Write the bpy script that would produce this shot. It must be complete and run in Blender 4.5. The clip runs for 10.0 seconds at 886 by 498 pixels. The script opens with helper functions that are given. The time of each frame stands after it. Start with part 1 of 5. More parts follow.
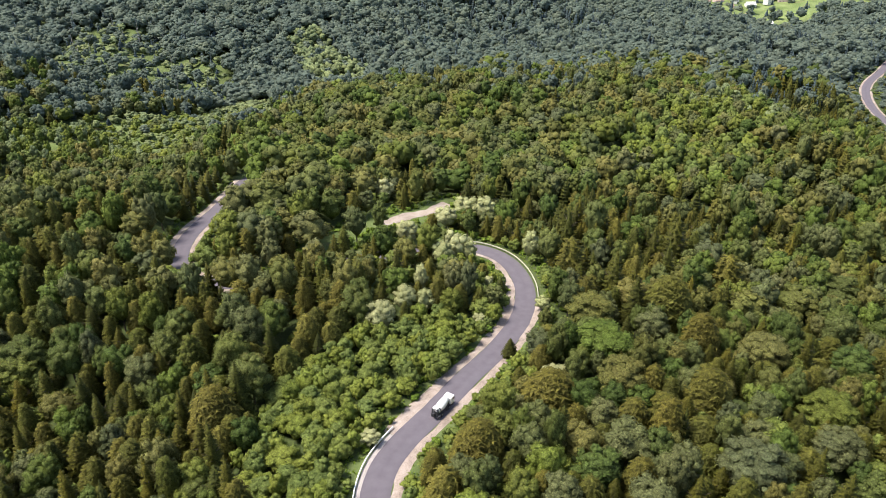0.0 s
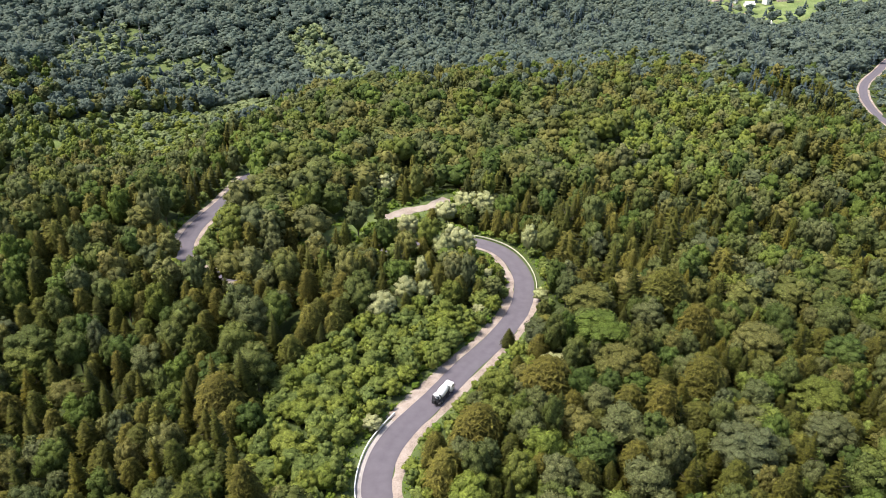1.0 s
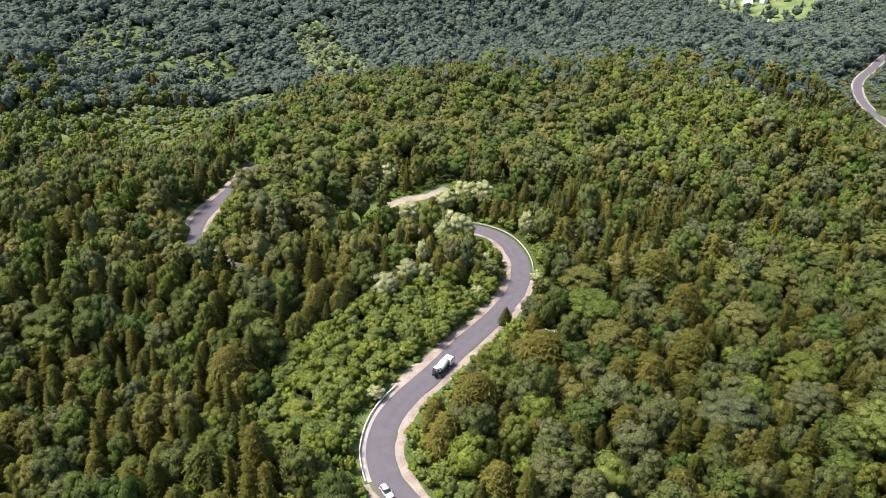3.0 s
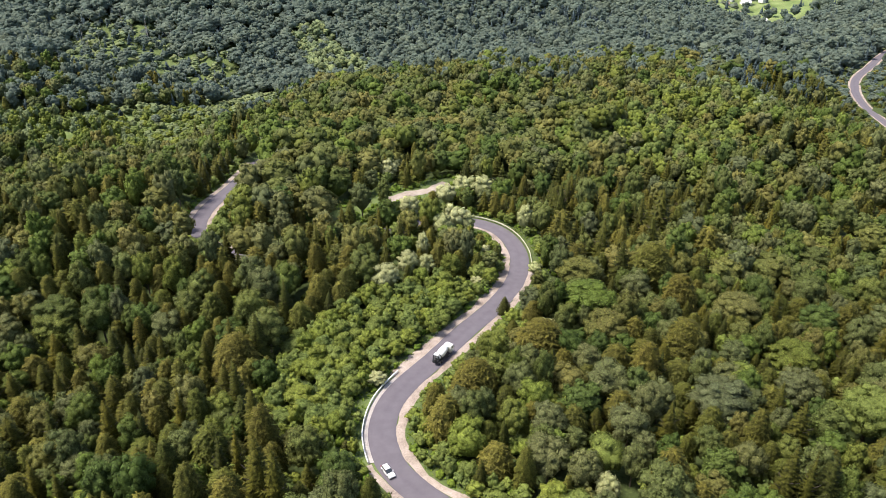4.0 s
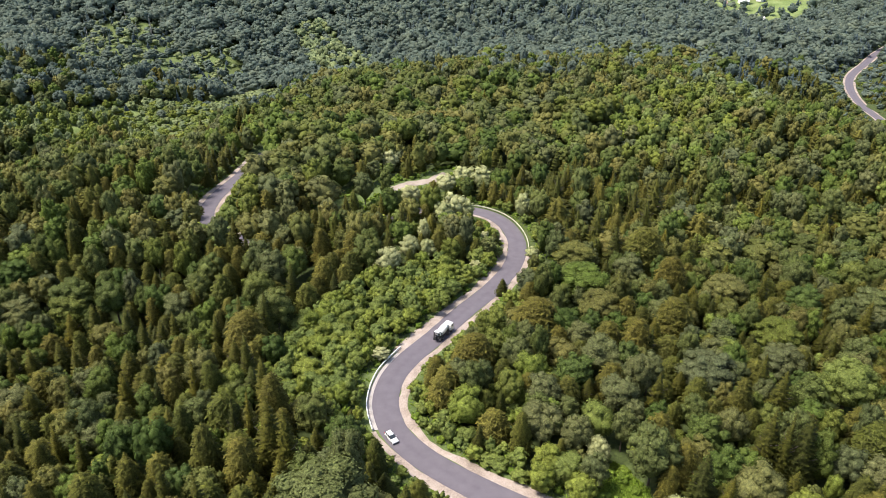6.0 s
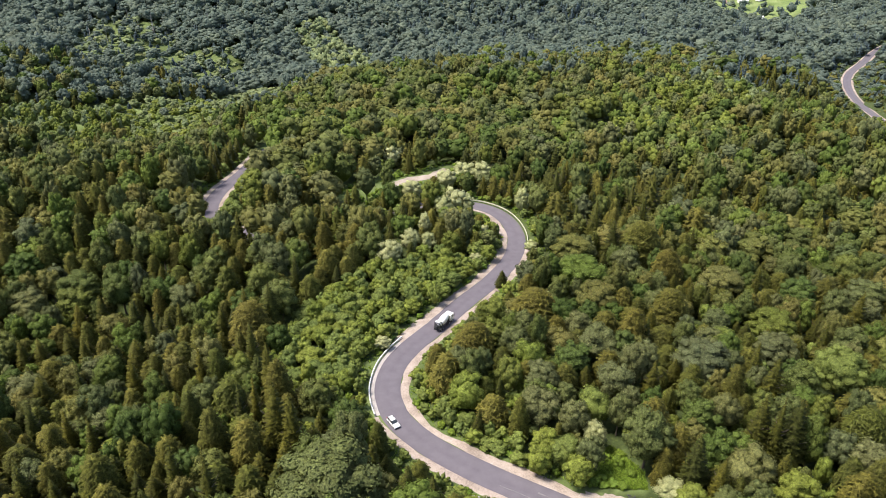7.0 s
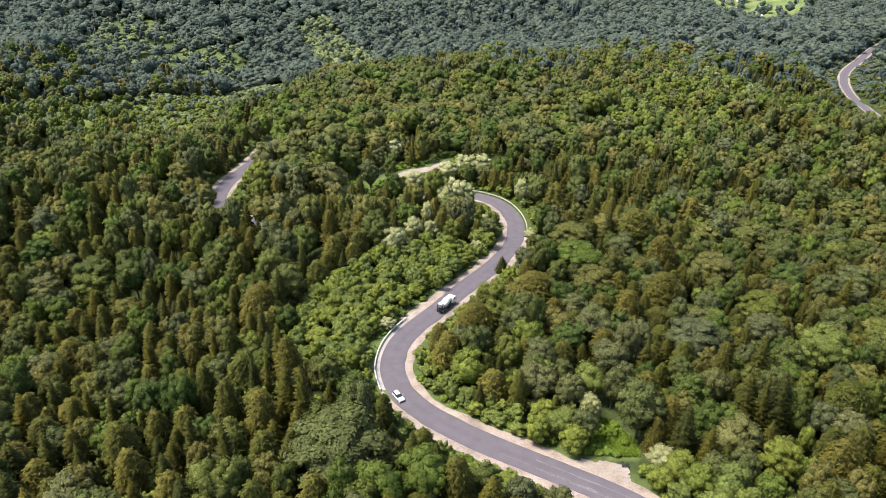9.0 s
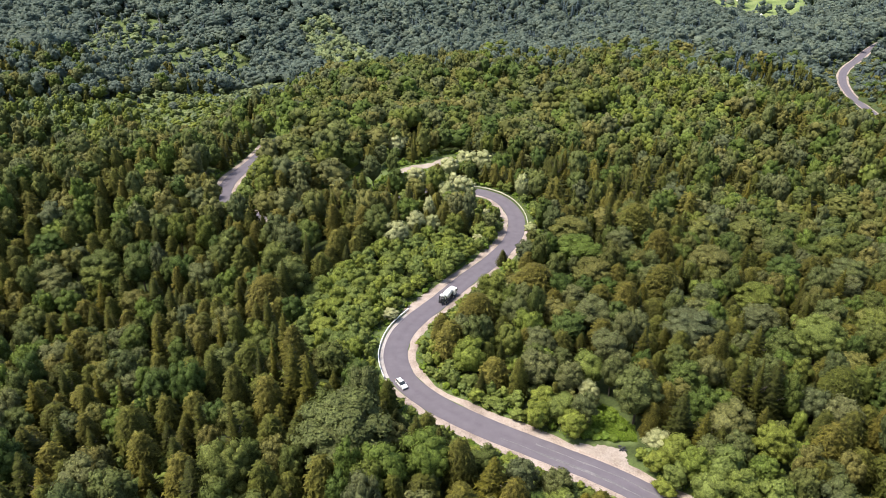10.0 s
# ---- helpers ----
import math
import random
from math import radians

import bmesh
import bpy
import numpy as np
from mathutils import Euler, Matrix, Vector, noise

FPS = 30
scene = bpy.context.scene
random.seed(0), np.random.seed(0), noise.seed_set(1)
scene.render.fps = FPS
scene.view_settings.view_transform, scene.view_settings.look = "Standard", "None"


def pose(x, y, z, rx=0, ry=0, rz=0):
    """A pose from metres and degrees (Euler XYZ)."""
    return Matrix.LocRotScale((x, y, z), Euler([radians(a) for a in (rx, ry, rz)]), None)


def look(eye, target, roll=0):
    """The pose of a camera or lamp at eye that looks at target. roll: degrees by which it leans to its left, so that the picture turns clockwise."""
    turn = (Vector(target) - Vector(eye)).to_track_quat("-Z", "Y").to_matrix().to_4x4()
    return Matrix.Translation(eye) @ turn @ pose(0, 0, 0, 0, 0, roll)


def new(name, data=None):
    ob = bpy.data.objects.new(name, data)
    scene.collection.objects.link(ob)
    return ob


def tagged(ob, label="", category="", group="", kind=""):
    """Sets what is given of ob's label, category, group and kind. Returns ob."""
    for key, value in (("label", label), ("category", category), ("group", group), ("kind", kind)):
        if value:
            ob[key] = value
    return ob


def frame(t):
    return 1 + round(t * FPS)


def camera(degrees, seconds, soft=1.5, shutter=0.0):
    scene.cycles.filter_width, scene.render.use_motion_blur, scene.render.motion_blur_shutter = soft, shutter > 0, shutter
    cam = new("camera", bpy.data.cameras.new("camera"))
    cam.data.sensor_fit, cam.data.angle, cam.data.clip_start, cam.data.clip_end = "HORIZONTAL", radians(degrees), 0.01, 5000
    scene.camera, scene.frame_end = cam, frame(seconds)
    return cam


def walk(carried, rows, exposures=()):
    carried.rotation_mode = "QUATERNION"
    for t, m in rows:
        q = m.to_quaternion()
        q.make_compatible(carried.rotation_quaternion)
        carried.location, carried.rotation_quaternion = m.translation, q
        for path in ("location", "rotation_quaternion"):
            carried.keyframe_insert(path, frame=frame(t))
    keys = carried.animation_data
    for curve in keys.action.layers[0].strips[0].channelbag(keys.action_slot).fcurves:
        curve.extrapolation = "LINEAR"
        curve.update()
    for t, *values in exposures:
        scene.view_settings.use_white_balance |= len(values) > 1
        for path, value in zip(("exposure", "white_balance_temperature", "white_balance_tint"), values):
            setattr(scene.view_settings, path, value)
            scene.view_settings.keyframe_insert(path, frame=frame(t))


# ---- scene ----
cam = camera(62.0, 10.0, soft=0.6)
PATH = [
    (0, 0.000, 0.000, 120.000, 0.000, -28.900, 0.000),
    (0.5, -0.030, -2.509, 119.967, 0.007, -28.893, 0.008),
    (1, -0.046, -5.210, 119.941, 0.013, -28.888, 0.015),
    (1.5, -0.052, -8.053, 119.922, 0.018, -28.883, 0.021),
    (2, -0.049, -10.996, 119.909, 0.021, -28.880, 0.026),
    (2.5, -0.042, -13.999, 119.902, 0.025, -28.877, 0.031),
    (3.25, -0.025, -18.547, 119.904, 0.029, -28.874, 0.035),
    (4, -0.011, -23.066, 119.922, 0.034, -28.874, 0.038),
    (4.5, -0.007, -26.030, 119.941, 0.037, -28.874, 0.039),
    (5, -0.011, -28.938, 119.967, 0.041, -28.874, 0.039),
    (5.5, -0.024, -31.782, 120.000, 0.046, -28.876, 0.037),
    (6.25, -0.070, -35.923, 120.061, 0.056, -28.878, 0.034),
    (7, -0.152, -39.925, 120.137, 0.069, -28.882, 0.028),
    (7.5, -0.232, -42.533, 120.195, 0.080, -28.884, 0.024),
    (8, -0.335, -45.113, 120.261, 0.093, -28.887, 0.018),
    (8.5, -0.464, -47.685, 120.332, 0.108, -28.890, 0.011),
    (9, -0.622, -50.278, 120.411, 0.126, -28.893, 0.004),
    (9.5, -0.810, -52.924, 120.495, 0.147, -28.895, -0.005),
    (10, -1.031, -55.660, 120.587, 0.171, -28.898, -0.014),
]
walk(cam, [(t, pose(x, y, z, 90 + pitch, -roll, yaw)) for t, x, y, z, yaw, pitch, roll in PATH])

# ---- world, sun and exposure ----
world = bpy.data.worlds.new("world")
scene.world = world
world.use_nodes = True
wt = world.node_tree
wt.nodes.clear()
sky = wt.nodes.new("ShaderNodeTexSky")
sky.sky_type = "NISHITA"
sky.sun_disc = False
SUN_EL, SUN_AZ = 62.0, 265.0  # height, and bearing clockwise from +y
sky.sun_elevation, sky.sun_rotation = radians(SUN_EL), radians(SUN_AZ)
sky.air_density, sky.dust_density = 1.0, 2.5
bg = wt.nodes.new("ShaderNodeBackground")
bg.inputs["Strength"].default_value = 0.1
wo = wt.nodes.new("ShaderNodeOutputWorld")
wt.links.new(sky.outputs[0], bg.inputs[0])
wt.links.new(bg.outputs[0], wo.inputs[0])
lamp = bpy.data.lights.new("sun", "SUN")
lamp.energy, lamp.angle, lamp.color = 2.8, radians(16), (1.0, 0.95, 0.86)
sun = new("sun", lamp)
az, el = radians(SUN_AZ), radians(SUN_EL)
sun.matrix_world = look((0, 0, 0), (-math.sin(az) * math.cos(el), -math.cos(az) * math.cos(el), -math.sin(el)))
scene.view_settings.exposure = 1.26

# ---- materials ----
def nodes_of(name):
    m = bpy.data.materials.new(name)
    m.use_nodes = True
    t = m.node_tree
    t.nodes.clear()
    out = t.nodes.new("ShaderNodeOutputMaterial")
    return m, t, out


def link(t, a, b):
    t.links.new(a, b)


def noise_node(t, scale, detail=4.0, rough=0.6, coords=None, kind="ShaderNodeTexNoise"):
    n = t.nodes.new(kind)
    n.inputs["Scale"].default_value = scale
    if kind == "ShaderNodeTexNoise":
        n.inputs["Detail"].default_value = detail
        n.inputs["Roughness"].default_value = rough
    if coords is not None:
        link(t, coords, n.inputs["Vector"])
    return n


def ramp(t, fac, stops):
    r = t.nodes.new("ShaderNodeValToRGB")
    e = r.color_ramp.elements
    while len(e) < len(stops):
        e.new(0.5)
    for el_, (p, c) in zip(e, stops):
        el_.position, el_.color = p, (*c, 1)
    link(t, fac, r.inputs[0])
    return r.outputs[0]


def mix(t, fac, a, b, mode="MIX"):
    n = t.nodes.new("ShaderNodeMix")
    n.data_type, n.blend_type = "RGBA", mode
    for slot, v in ((0, fac), (6, a), (7, b)):
        if hasattr(v, "links"):
            link(t, v, n.inputs[slot])
        else:
            n.inputs[slot].default_value = v if slot == 0 else (*v, 1)
    return n.outputs[2]


def maths(t, op, a, b=0.0):
    n = t.nodes.new("ShaderNodeMath")
    n.operation = op
    for slot, v in ((0, a), (1, b)):
        if hasattr(v, "links"):
            link(t, v, n.inputs[slot])
        else:
            n.inputs[slot].default_value = v
    return n.outputs[0]


def principled(t, out, color, rough=0.8, metal=0.0, bump=None, spec=0.3):
    p = t.nodes.new("ShaderNodeBsdfPrincipled")
    p.inputs["Roughness"].default_value = rough
    p.inputs["Metallic"].default_value = metal
    p.inputs["Specular IOR Level"].default_value = spec
    if hasattr(color, "links"):
        link(t, color, p.inputs["Base Color"])
    else:
        p.inputs["Base Color"].default_value = (*color, 1)
    if bump is not None:
        b = t.nodes.new("ShaderNodeBump")
        b.inputs["Strength"].default_value, b.inputs["Distance"].default_value = bump[1], bump[2]
        link(t, bump[0], b.inputs["Height"])
        link(t, b.outputs[0], p.inputs["Normal"])
    link(t, p.outputs[0], out.inputs[0])
    return p


def leaf_material(name, stops, through_light=0.3, stand=0.35, grain_scale=1.8, low=0.6, high=1.4, lean=(1.2, 1.0, 0.75)):
    """Foliage: tint by tree, a change of stand over tens of metres, and grain from clump to clump."""
    m, t, out = nodes_of(name)
    info = t.nodes.new("ShaderNodeObjectInfo")
    att = t.nodes.new("ShaderNodeAttribute")
    att.attribute_name = "tint"
    geo = t.nodes.new("ShaderNodeNewGeometry")
    who = maths(t, "FRACT", maths(t, "ADD", info.outputs["Random"], att.outputs["Fac"]))
    patch = noise_node(t, 0.016, 3.0, 0.6, geo.outputs["Position"]).outputs[0]
    fac = maths(t, "ADD", maths(t, "MULTIPLY", who, 1 - stand), maths(t, "MULTIPLY", patch, stand))
    col = ramp(t, fac, [(p, tuple(v * k for v, k in zip(c, lean))) for p, c in stops])
    coarse = noise_node(t, grain_scale, 2.0, 0.6, geo.outputs["Position"]).outputs[0]
    fine = noise_node(t, grain_scale * 3.1, 2.0, 0.6, geo.outputs["Position"]).outputs[0]
    leafy = maths(t, "ADD", maths(t, "MULTIPLY", coarse, 0.55), maths(t, "MULTIPLY", fine, 0.45))
    leafy = ramp(t, leafy, [(0.36, (low,) * 3), (0.5, (1.0,) * 3), (0.64, (high,) * 3)])
    grain = maths(t, "MULTIPLY", maths(t, "ADD", maths(t, "MULTIPLY", geo.outputs["Random Per Island"], 0.5), 0.75), leafy)
    hsv = t.nodes.new("ShaderNodeHueSaturation")
    link(t, grain, hsv.inputs["Value"])
    link(t, col, hsv.inputs["Color"])
    d = t.nodes.new("ShaderNodeBsdfPrincipled")
    d.inputs["Roughness"].default_value = 0.7
    d.inputs["Specular IOR Level"].default_value = 0.15
    link(t, hsv.outputs[0], d.inputs["Base Color"])
    tr = t.nodes.new("ShaderNodeBsdfTranslucent")
    link(t, hsv.outputs[0], tr.inputs["Color"])
    mx = t.nodes.new("ShaderNodeMixShader")
    mx.inputs[0].default_value = through_light
    link(t, d.outputs[0], mx.inputs[1])
    link(t, tr.outputs[0], mx.inputs[2])
    link(t, mx.outputs[0], out.inputs[0])
    return m


BEECH = leaf_material("beech_leaves", [(0.06, (0.04, 0.068, 0.016)), (0.2, (0.135, 0.142, 0.042)), (0.32, (0.055, 0.095, 0.024)), (0.42, (0.11, 0.145, 0.028)), (0.52, (0.075, 0.1, 0.048)), (0.62, (0.135, 0.15, 0.042)), (0.72, (0.05, 0.088, 0.02)), (0.84, (0.095, 0.148, 0.028)), (0.94, (0.15, 0.2, 0.045))], 0.3, 0.25, 1.8, 0.4, 1.6, (1.26, 1.08, 1.04))
ASH = leaf_material("ash_leaves", [(0.1, (0.07, 0.108, 0.038)), (0.35, (0.108, 0.142, 0.06)), (0.6, (0.085, 0.128, 0.034)), (0.9, (0.128, 0.155, 0.07))], 0.3, 0.25, 2.2, 0.4, 1.6, (1.16, 0.95, 0.88))
YOUNG = leaf_material("young_leaves", [(0.0, (0.105, 0.175, 0.036)), (0.35, (0.18, 0.235, 0.048)), (0.65, (0.12, 0.18, 0.055)), (1.0, (0.195, 0.25, 0.06))], 0.35, 0.35, 1.5, 0.5, 1.5, (1.1, 0.95, 0.85))
SHRUB = leaf_material("shrub_leaves", [(0.0, (0.1, 0.15, 0.03)), (0.5, (0.16, 0.19, 0.035)), (1.0, (0.13, 0.19, 0.05))], lean=(0.92, 1.05, 0.75))
WILLOW = leaf_material("willow_leaves", [(0.0, (0.28, 0.33, 0.13)), (0.5, (0.37, 0.42, 0.21)), (1.0, (0.25, 0.31, 0.12))], 0.3, 0.35, 1.8, 0.7, 1.3, (1.02, 0.9, 0.9))
SPRUCE = leaf_material("spruce_needles", [(0.1, (0.034, 0.046, 0.012)), (0.4, (0.076, 0.082, 0.014)), (0.65, (0.05, 0.066, 0.016)), (0.9, (0.108, 0.106, 0.016))], 0.15, 0.25, 1.8, 0.4, 1.6, (0.98, 0.85, 0.58))
LARCH = leaf_material("larch_needles", [(0.1, (0.062, 0.082, 0.022)), (0.4, (0.112, 0.112, 0.028)), (0.65, (0.08, 0.104, 0.025)), (0.9, (0.142, 0.142, 0.038))], 0.25, 0.25, 1.3, 0.4, 1.6, (1.04, 0.9, 0.64))
# Next three: distance haze mixed into the foliage colour, paler, bluer and flatter.
HAZY_SPRUCE = leaf_material("hazy_spruce_needles", [(0.0, (0.05, 0.078, 0.07)), (0.5, (0.066, 0.1, 0.088)), (1.0, (0.085, 0.125, 0.1))], 0.4, 0.4, 0.6, 0.82, 1.18, (1.26, 1.15, 1.36))
HAZY_LEAVES = leaf_material("hazy_leaves", [(0.1, (0.088, 0.128, 0.1)), (0.35, (0.125, 0.168, 0.115)), (0.6, (0.105, 0.15, 0.11)), (0.9, (0.155, 0.195, 0.12))], 0.5, 0.4, 0.6, 0.82, 1.18, (1.3, 1.18, 1.3))
HAZY_YOUNG = leaf_material("hazy_young_leaves", [(0.1, (0.12, 0.165, 0.085)), (0.5, (0.16, 0.2, 0.095)), (0.9, (0.19, 0.23, 0.1))], 0.4, 0.4, 0.6, 0.78, 1.22, (1.36, 1.28, 1.25))


def bark_material(name, dark, light):
    m, t, out = nodes_of(name)
    tc = t.nodes.new("ShaderNodeTexCoord")
    n = noise_node(t, 6.0, 5.0, 0.7, tc.outputs["Object"])
    col = ramp(t, n.outputs[0], [(0.3, dark), (0.7, light)])
    principled(t, out, col, 0.9, bump=(n.outputs[0], 0.6, 0.03))
    return m


def ground_material():
    m, t, out = nodes_of("forest_floor")
    geo = t.nodes.new("ShaderNodeNewGeometry")
    p = geo.outputs["Position"]
    big, small = noise_node(t, 0.05, 3.0, 0.5, p), noise_node(t, 1.1, 6.0, 0.7, p)
    undergrowth = ramp(t, small.outputs[0], [(0.3, (0.03, 0.04, 0.014)), (0.55, (0.055, 0.075, 0.02)), (0.8, (0.085, 0.11, 0.03))])
    tuft = noise_node(t, 3.2, 5.0, 0.75, p)
    both = maths(t, "ADD", maths(t, "MULTIPLY", tuft.outputs[0], 0.6), maths(t, "MULTIPLY", big.outputs[0], 0.4))
    grass = ramp(t, both, [(0.36, (0.075, 0.108, 0.026)), (0.5, (0.15, 0.2, 0.062)), (0.62, (0.22, 0.262, 0.1))])
    bare = ramp(t, noise_node(t, 0.09, 4.0, 0.6, p).outputs[0], [(0.55, (0, 0, 0)), (0.66, (1, 1, 1))])
    grass = mix(t, maths(t, "MULTIPLY", bare, 0.4), grass, (0.2, 0.14, 0.09))
    att = t.nodes.new("ShaderNodeAttribute")
    att.attribute_name = "meadow"
    col = mix(t, att.outputs["Fac"], undergrowth, grass)
    principled(t, out, col, 0.95, bump=(small.outputs[0], 0.8, 0.3))
    return m


def asphalt_material():
    m, t, out = nodes_of("asphalt")
    geo = t.nodes.new("ShaderNodeNewGeometry")
    p = geo.outputs["Position"]
    grit, patch = noise_node(t, 18.0, 4.0, 0.7, p), noise_node(t, 0.35, 4.0, 0.55, p)
    att = t.nodes.new("ShaderNodeAttribute")
    att.attribute_name = "across"
    wave = maths(t, "ABSOLUTE", maths(t, "SINE", maths(t, "MULTIPLY", att.outputs["Fac"], 6.2832)))
    base = ramp(t, patch.outputs[0], [(0.3, (0.112, 0.096, 0.114)), (0.7, (0.142, 0.122, 0.143))])
    worn = mix(t, maths(t, "MULTIPLY", wave, 0.18), base, (0.18, 0.16, 0.18))
    col = mix(t, maths(t, "MULTIPLY", grit.outputs[0], 0.25), worn, (0.05, 0.05, 0.053))
    principled(t, out, col, 0.85, bump=(grit.outputs[0], 0.3, 0.02))
    return m


def gravel_material(name, lo, mid, hi):
    m, t, out = nodes_of(name)
    geo = t.nodes.new("ShaderNodeNewGeometry")
    p = geo.outputs["Position"]
    fine, patch = noise_node(t, 2.6, 6.0, 0.75, p), noise_node(t, 0.22, 3.0, 0.6, p)
    mixed = maths(t, "ADD", maths(t, "MULTIPLY", fine.outputs[0], 0.55), maths(t, "MULTIPLY", patch.outputs[0], 0.45))
    col = ramp(t, mixed, [(0.34, lo), (0.5, mid), (0.66, hi)])
    principled(t, out, col, 0.95, bump=(fine.outputs[0], 0.7, 0.1))
    return m


GRASS = leaf_material("grass_blades", [(0.0, (0.13, 0.2, 0.035)), (0.5, (0.19, 0.24, 0.05)), (1.0, (0.21, 0.26, 0.06))], 0.3, lean=(0.95, 1.05, 0.65))
BARK = bark_material("bark", (0.06, 0.045, 0.032), (0.16, 0.13, 0.1))
PALE_BARK = bark_material("pale_bark", (0.3, 0.27, 0.24), (0.5, 0.46, 0.42))
GROUND = ground_material()
ASPHALT = asphalt_material()
SHOULDER = gravel_material("sandy_shoulder", (0.15, 0.115, 0.092), (0.32, 0.255, 0.215), (0.45, 0.38, 0.335))
CONCRETE = gravel_material("old_concrete", (0.24, 0.21, 0.2), (0.36, 0.32, 0.3), (0.45, 0.41, 0.385))
SAND = gravel_material("pale_sand", (0.2, 0.155, 0.12), (0.32, 0.265, 0.225), (0.41, 0.355, 0.31))
DUST = gravel_material("dusty_asphalt", (0.1, 0.09, 0.1), (0.15, 0.138, 0.146), (0.24, 0.225, 0.225))


def plain(name, color, rough=0.5, metal=0.0, spec=0.4, wear=0.15):
    """Paint, metal or rubber with slight dirt and uneven gloss."""
    m, t, out = nodes_of(name)
    tc = t.nodes.new("ShaderNodeTexCoord")
    n = noise_node(t, 3.0, 5.0, 0.65, tc.outputs["Object"])
    col = mix(t, maths(t, "MULTIPLY", n.outputs[0], wear), color, tuple(c * 0.45 for c in color))
    principled(t, out, col, rough, metal, spec=spec)
    return m


# ---- ground ----
BASE = (-2.84, -1.883, -5.405)
NEAR_HILLS = [  # x, y, reach, height
    (270, 480, 60, 5.9),
    (-140, 160, 60, -33.1),
    (90, 240, 60, 2.4),
    (10, 330, 45, -6.2),
    (-30, 250, 70, 2.2),
    (60, 170, 60, -2.3),
    (120, 330, 90, -8.8),
    (-40, 60, 50, 1.8),
    (-180, 230, 70, 17.7),
    (-260, 400, 90, -57.3),
    (230, 430, 80, -3.2),
    (50, 440, 80, 0.5),
    (-95, 310, 55, -2.9),
    (200, 220, 70, -16.5),
    (-80, 130, 50, 2.7),
    (-45, 335, 32, 5.0),
]
FAR_HILLS = [
    (302, 455, 42, -17),
    (345, 545, 45, -10),
    (320, 540, 80, -28.1),
    (-170, 640, 100, -51.5),
    (-60, 540, 70, 0.3),
    (420, 720, 120, -36.8),
    (-400, 800, 150, -51.8),
    (-200, 850, 110, -5.0),
    (80, 900, 150, -58.5),
    (330, 880, 110, 7.6),
    (500, 1150, 200, -48.2),
    (0, 1150, 200, 29.2),
    (-400, 1150, 250, 86.6),
    (100, 660, 110, -12.6),
    (605, 1110, 50, 16),
    (440, 1010, 70, -13),
]


def smooth(a, b, v):
    s = np.clip((v - a) / (b - a), 0, 1)
    return s * s * (3 - 2 * s)


def spline(points, step):
    """A smooth line through points (x, y, z), at about every step metres."""
    p = np.array(points, float)
    p = np.vstack([2 * p[0] - p[1], p, 2 * p[-1] - p[-2]])
    out = []
    for a, b, c, d in zip(p, p[1:], p[2:], p[3:]):
        n = max(2, int(np.linalg.norm(c - b) / step))
        for s in np.arange(n) / n:
            out.append(0.5 * (2 * b + (c - a) * s + (2 * a - 5 * b + 4 * c - d) * s * s + (3 * b - a - 3 * c + d) * s ** 3))
    out.append(p[-2])
    return np.array(out)


MAIN_ROAD = spline([(190, -70, 2), (130, -10, -2), (85, 30, -4.6), (58, 50.5, -6.1), (39, 66, -7.1), (26, 74.5, -7.7), (11.5, 83.5, -8.3), (-2, 93.5, -9.0), (-11.2, 104, -9.8), (-14.8, 113.5, -10.4),
                    (-15.4, 121.5, -11.0), (-13.9, 130.5, -11.6), (-9.6, 139.8, -12.3), (-3.5, 149.5, -13.0), (6, 165.5, -14.1), (17.5, 183.5, -15.4), (25.3, 200, -16.5),
                    (28.6, 216, -17.6), (28.3, 229, -18.5), (24.8, 242, -19.4), (18.5, 251, -20.1), (9, 256, -20.6), (-8, 256, -20.8), (-32, 246, -20.2), (-62, 229, -19),
                    (-84, 224.5, -18), (-96, 233, -17.8), (-101.5, 249, -18.8), (-103, 263, -20), (-102.6, 279, -21.8), (-101, 298, -24.2), (-100.5, 325, -28), (-100, 346, -31), (-90, 372, -34), (-72, 396, -36)], 2.0)
FAR_ROAD = spline([(640, 930, -94), (545, 862, -92), (496, 814, -92), (462, 771, -92), (436, 740, -92), (417, 713, -92), (401, 680, -92), (391, 650, -92), (385, 622, -92), (382, 590, -92), (380, 556, -92), (386, 522, -91), (405, 480, -90)], 5.0)
TRACK = spline([(-50, 240, -19.6), (-48, 256, -20.3), (-40, 268, -20.9), (-30, 277.5, -21.3), (-18, 284.5, -21.5), (-7, 291.5, -21.8), (1, 300.5, -22.2)], 2.0)


def nearest(line, x, y):
    """For places x, y: the distance to a line, and its height there."""
    far = np.full(x.shape, 1e9)
    z = np.zeros(x.shape)
    a, b = line[:-1], line[1:]
    box = (x > line[:, 0].min() - 40) & (x < line[:, 0].max() + 40) & (y > line[:, 1].min() - 40) & (y < line[:, 1].max() + 40)
    px, py = x[box], y[box]
    d_, z_ = np.full(px.shape, 1e9), np.zeros(px.shape)
    for (ax, ay, az_), (bx, by, bz) in zip(a, b):
        ux, uy = bx - ax, by - ay
        s = np.clip(((px - ax) * ux + (py - ay) * uy) / (ux * ux + uy * uy), 0, 1)
        d = np.hypot(px - ax - s * ux, py - ay - s * uy)
        m = d < d_
        d_[m], z_[m] = d[m], (az_ + s * (bz - az_))[m]
    far[box], z[box] = d_, z_
    return far, z


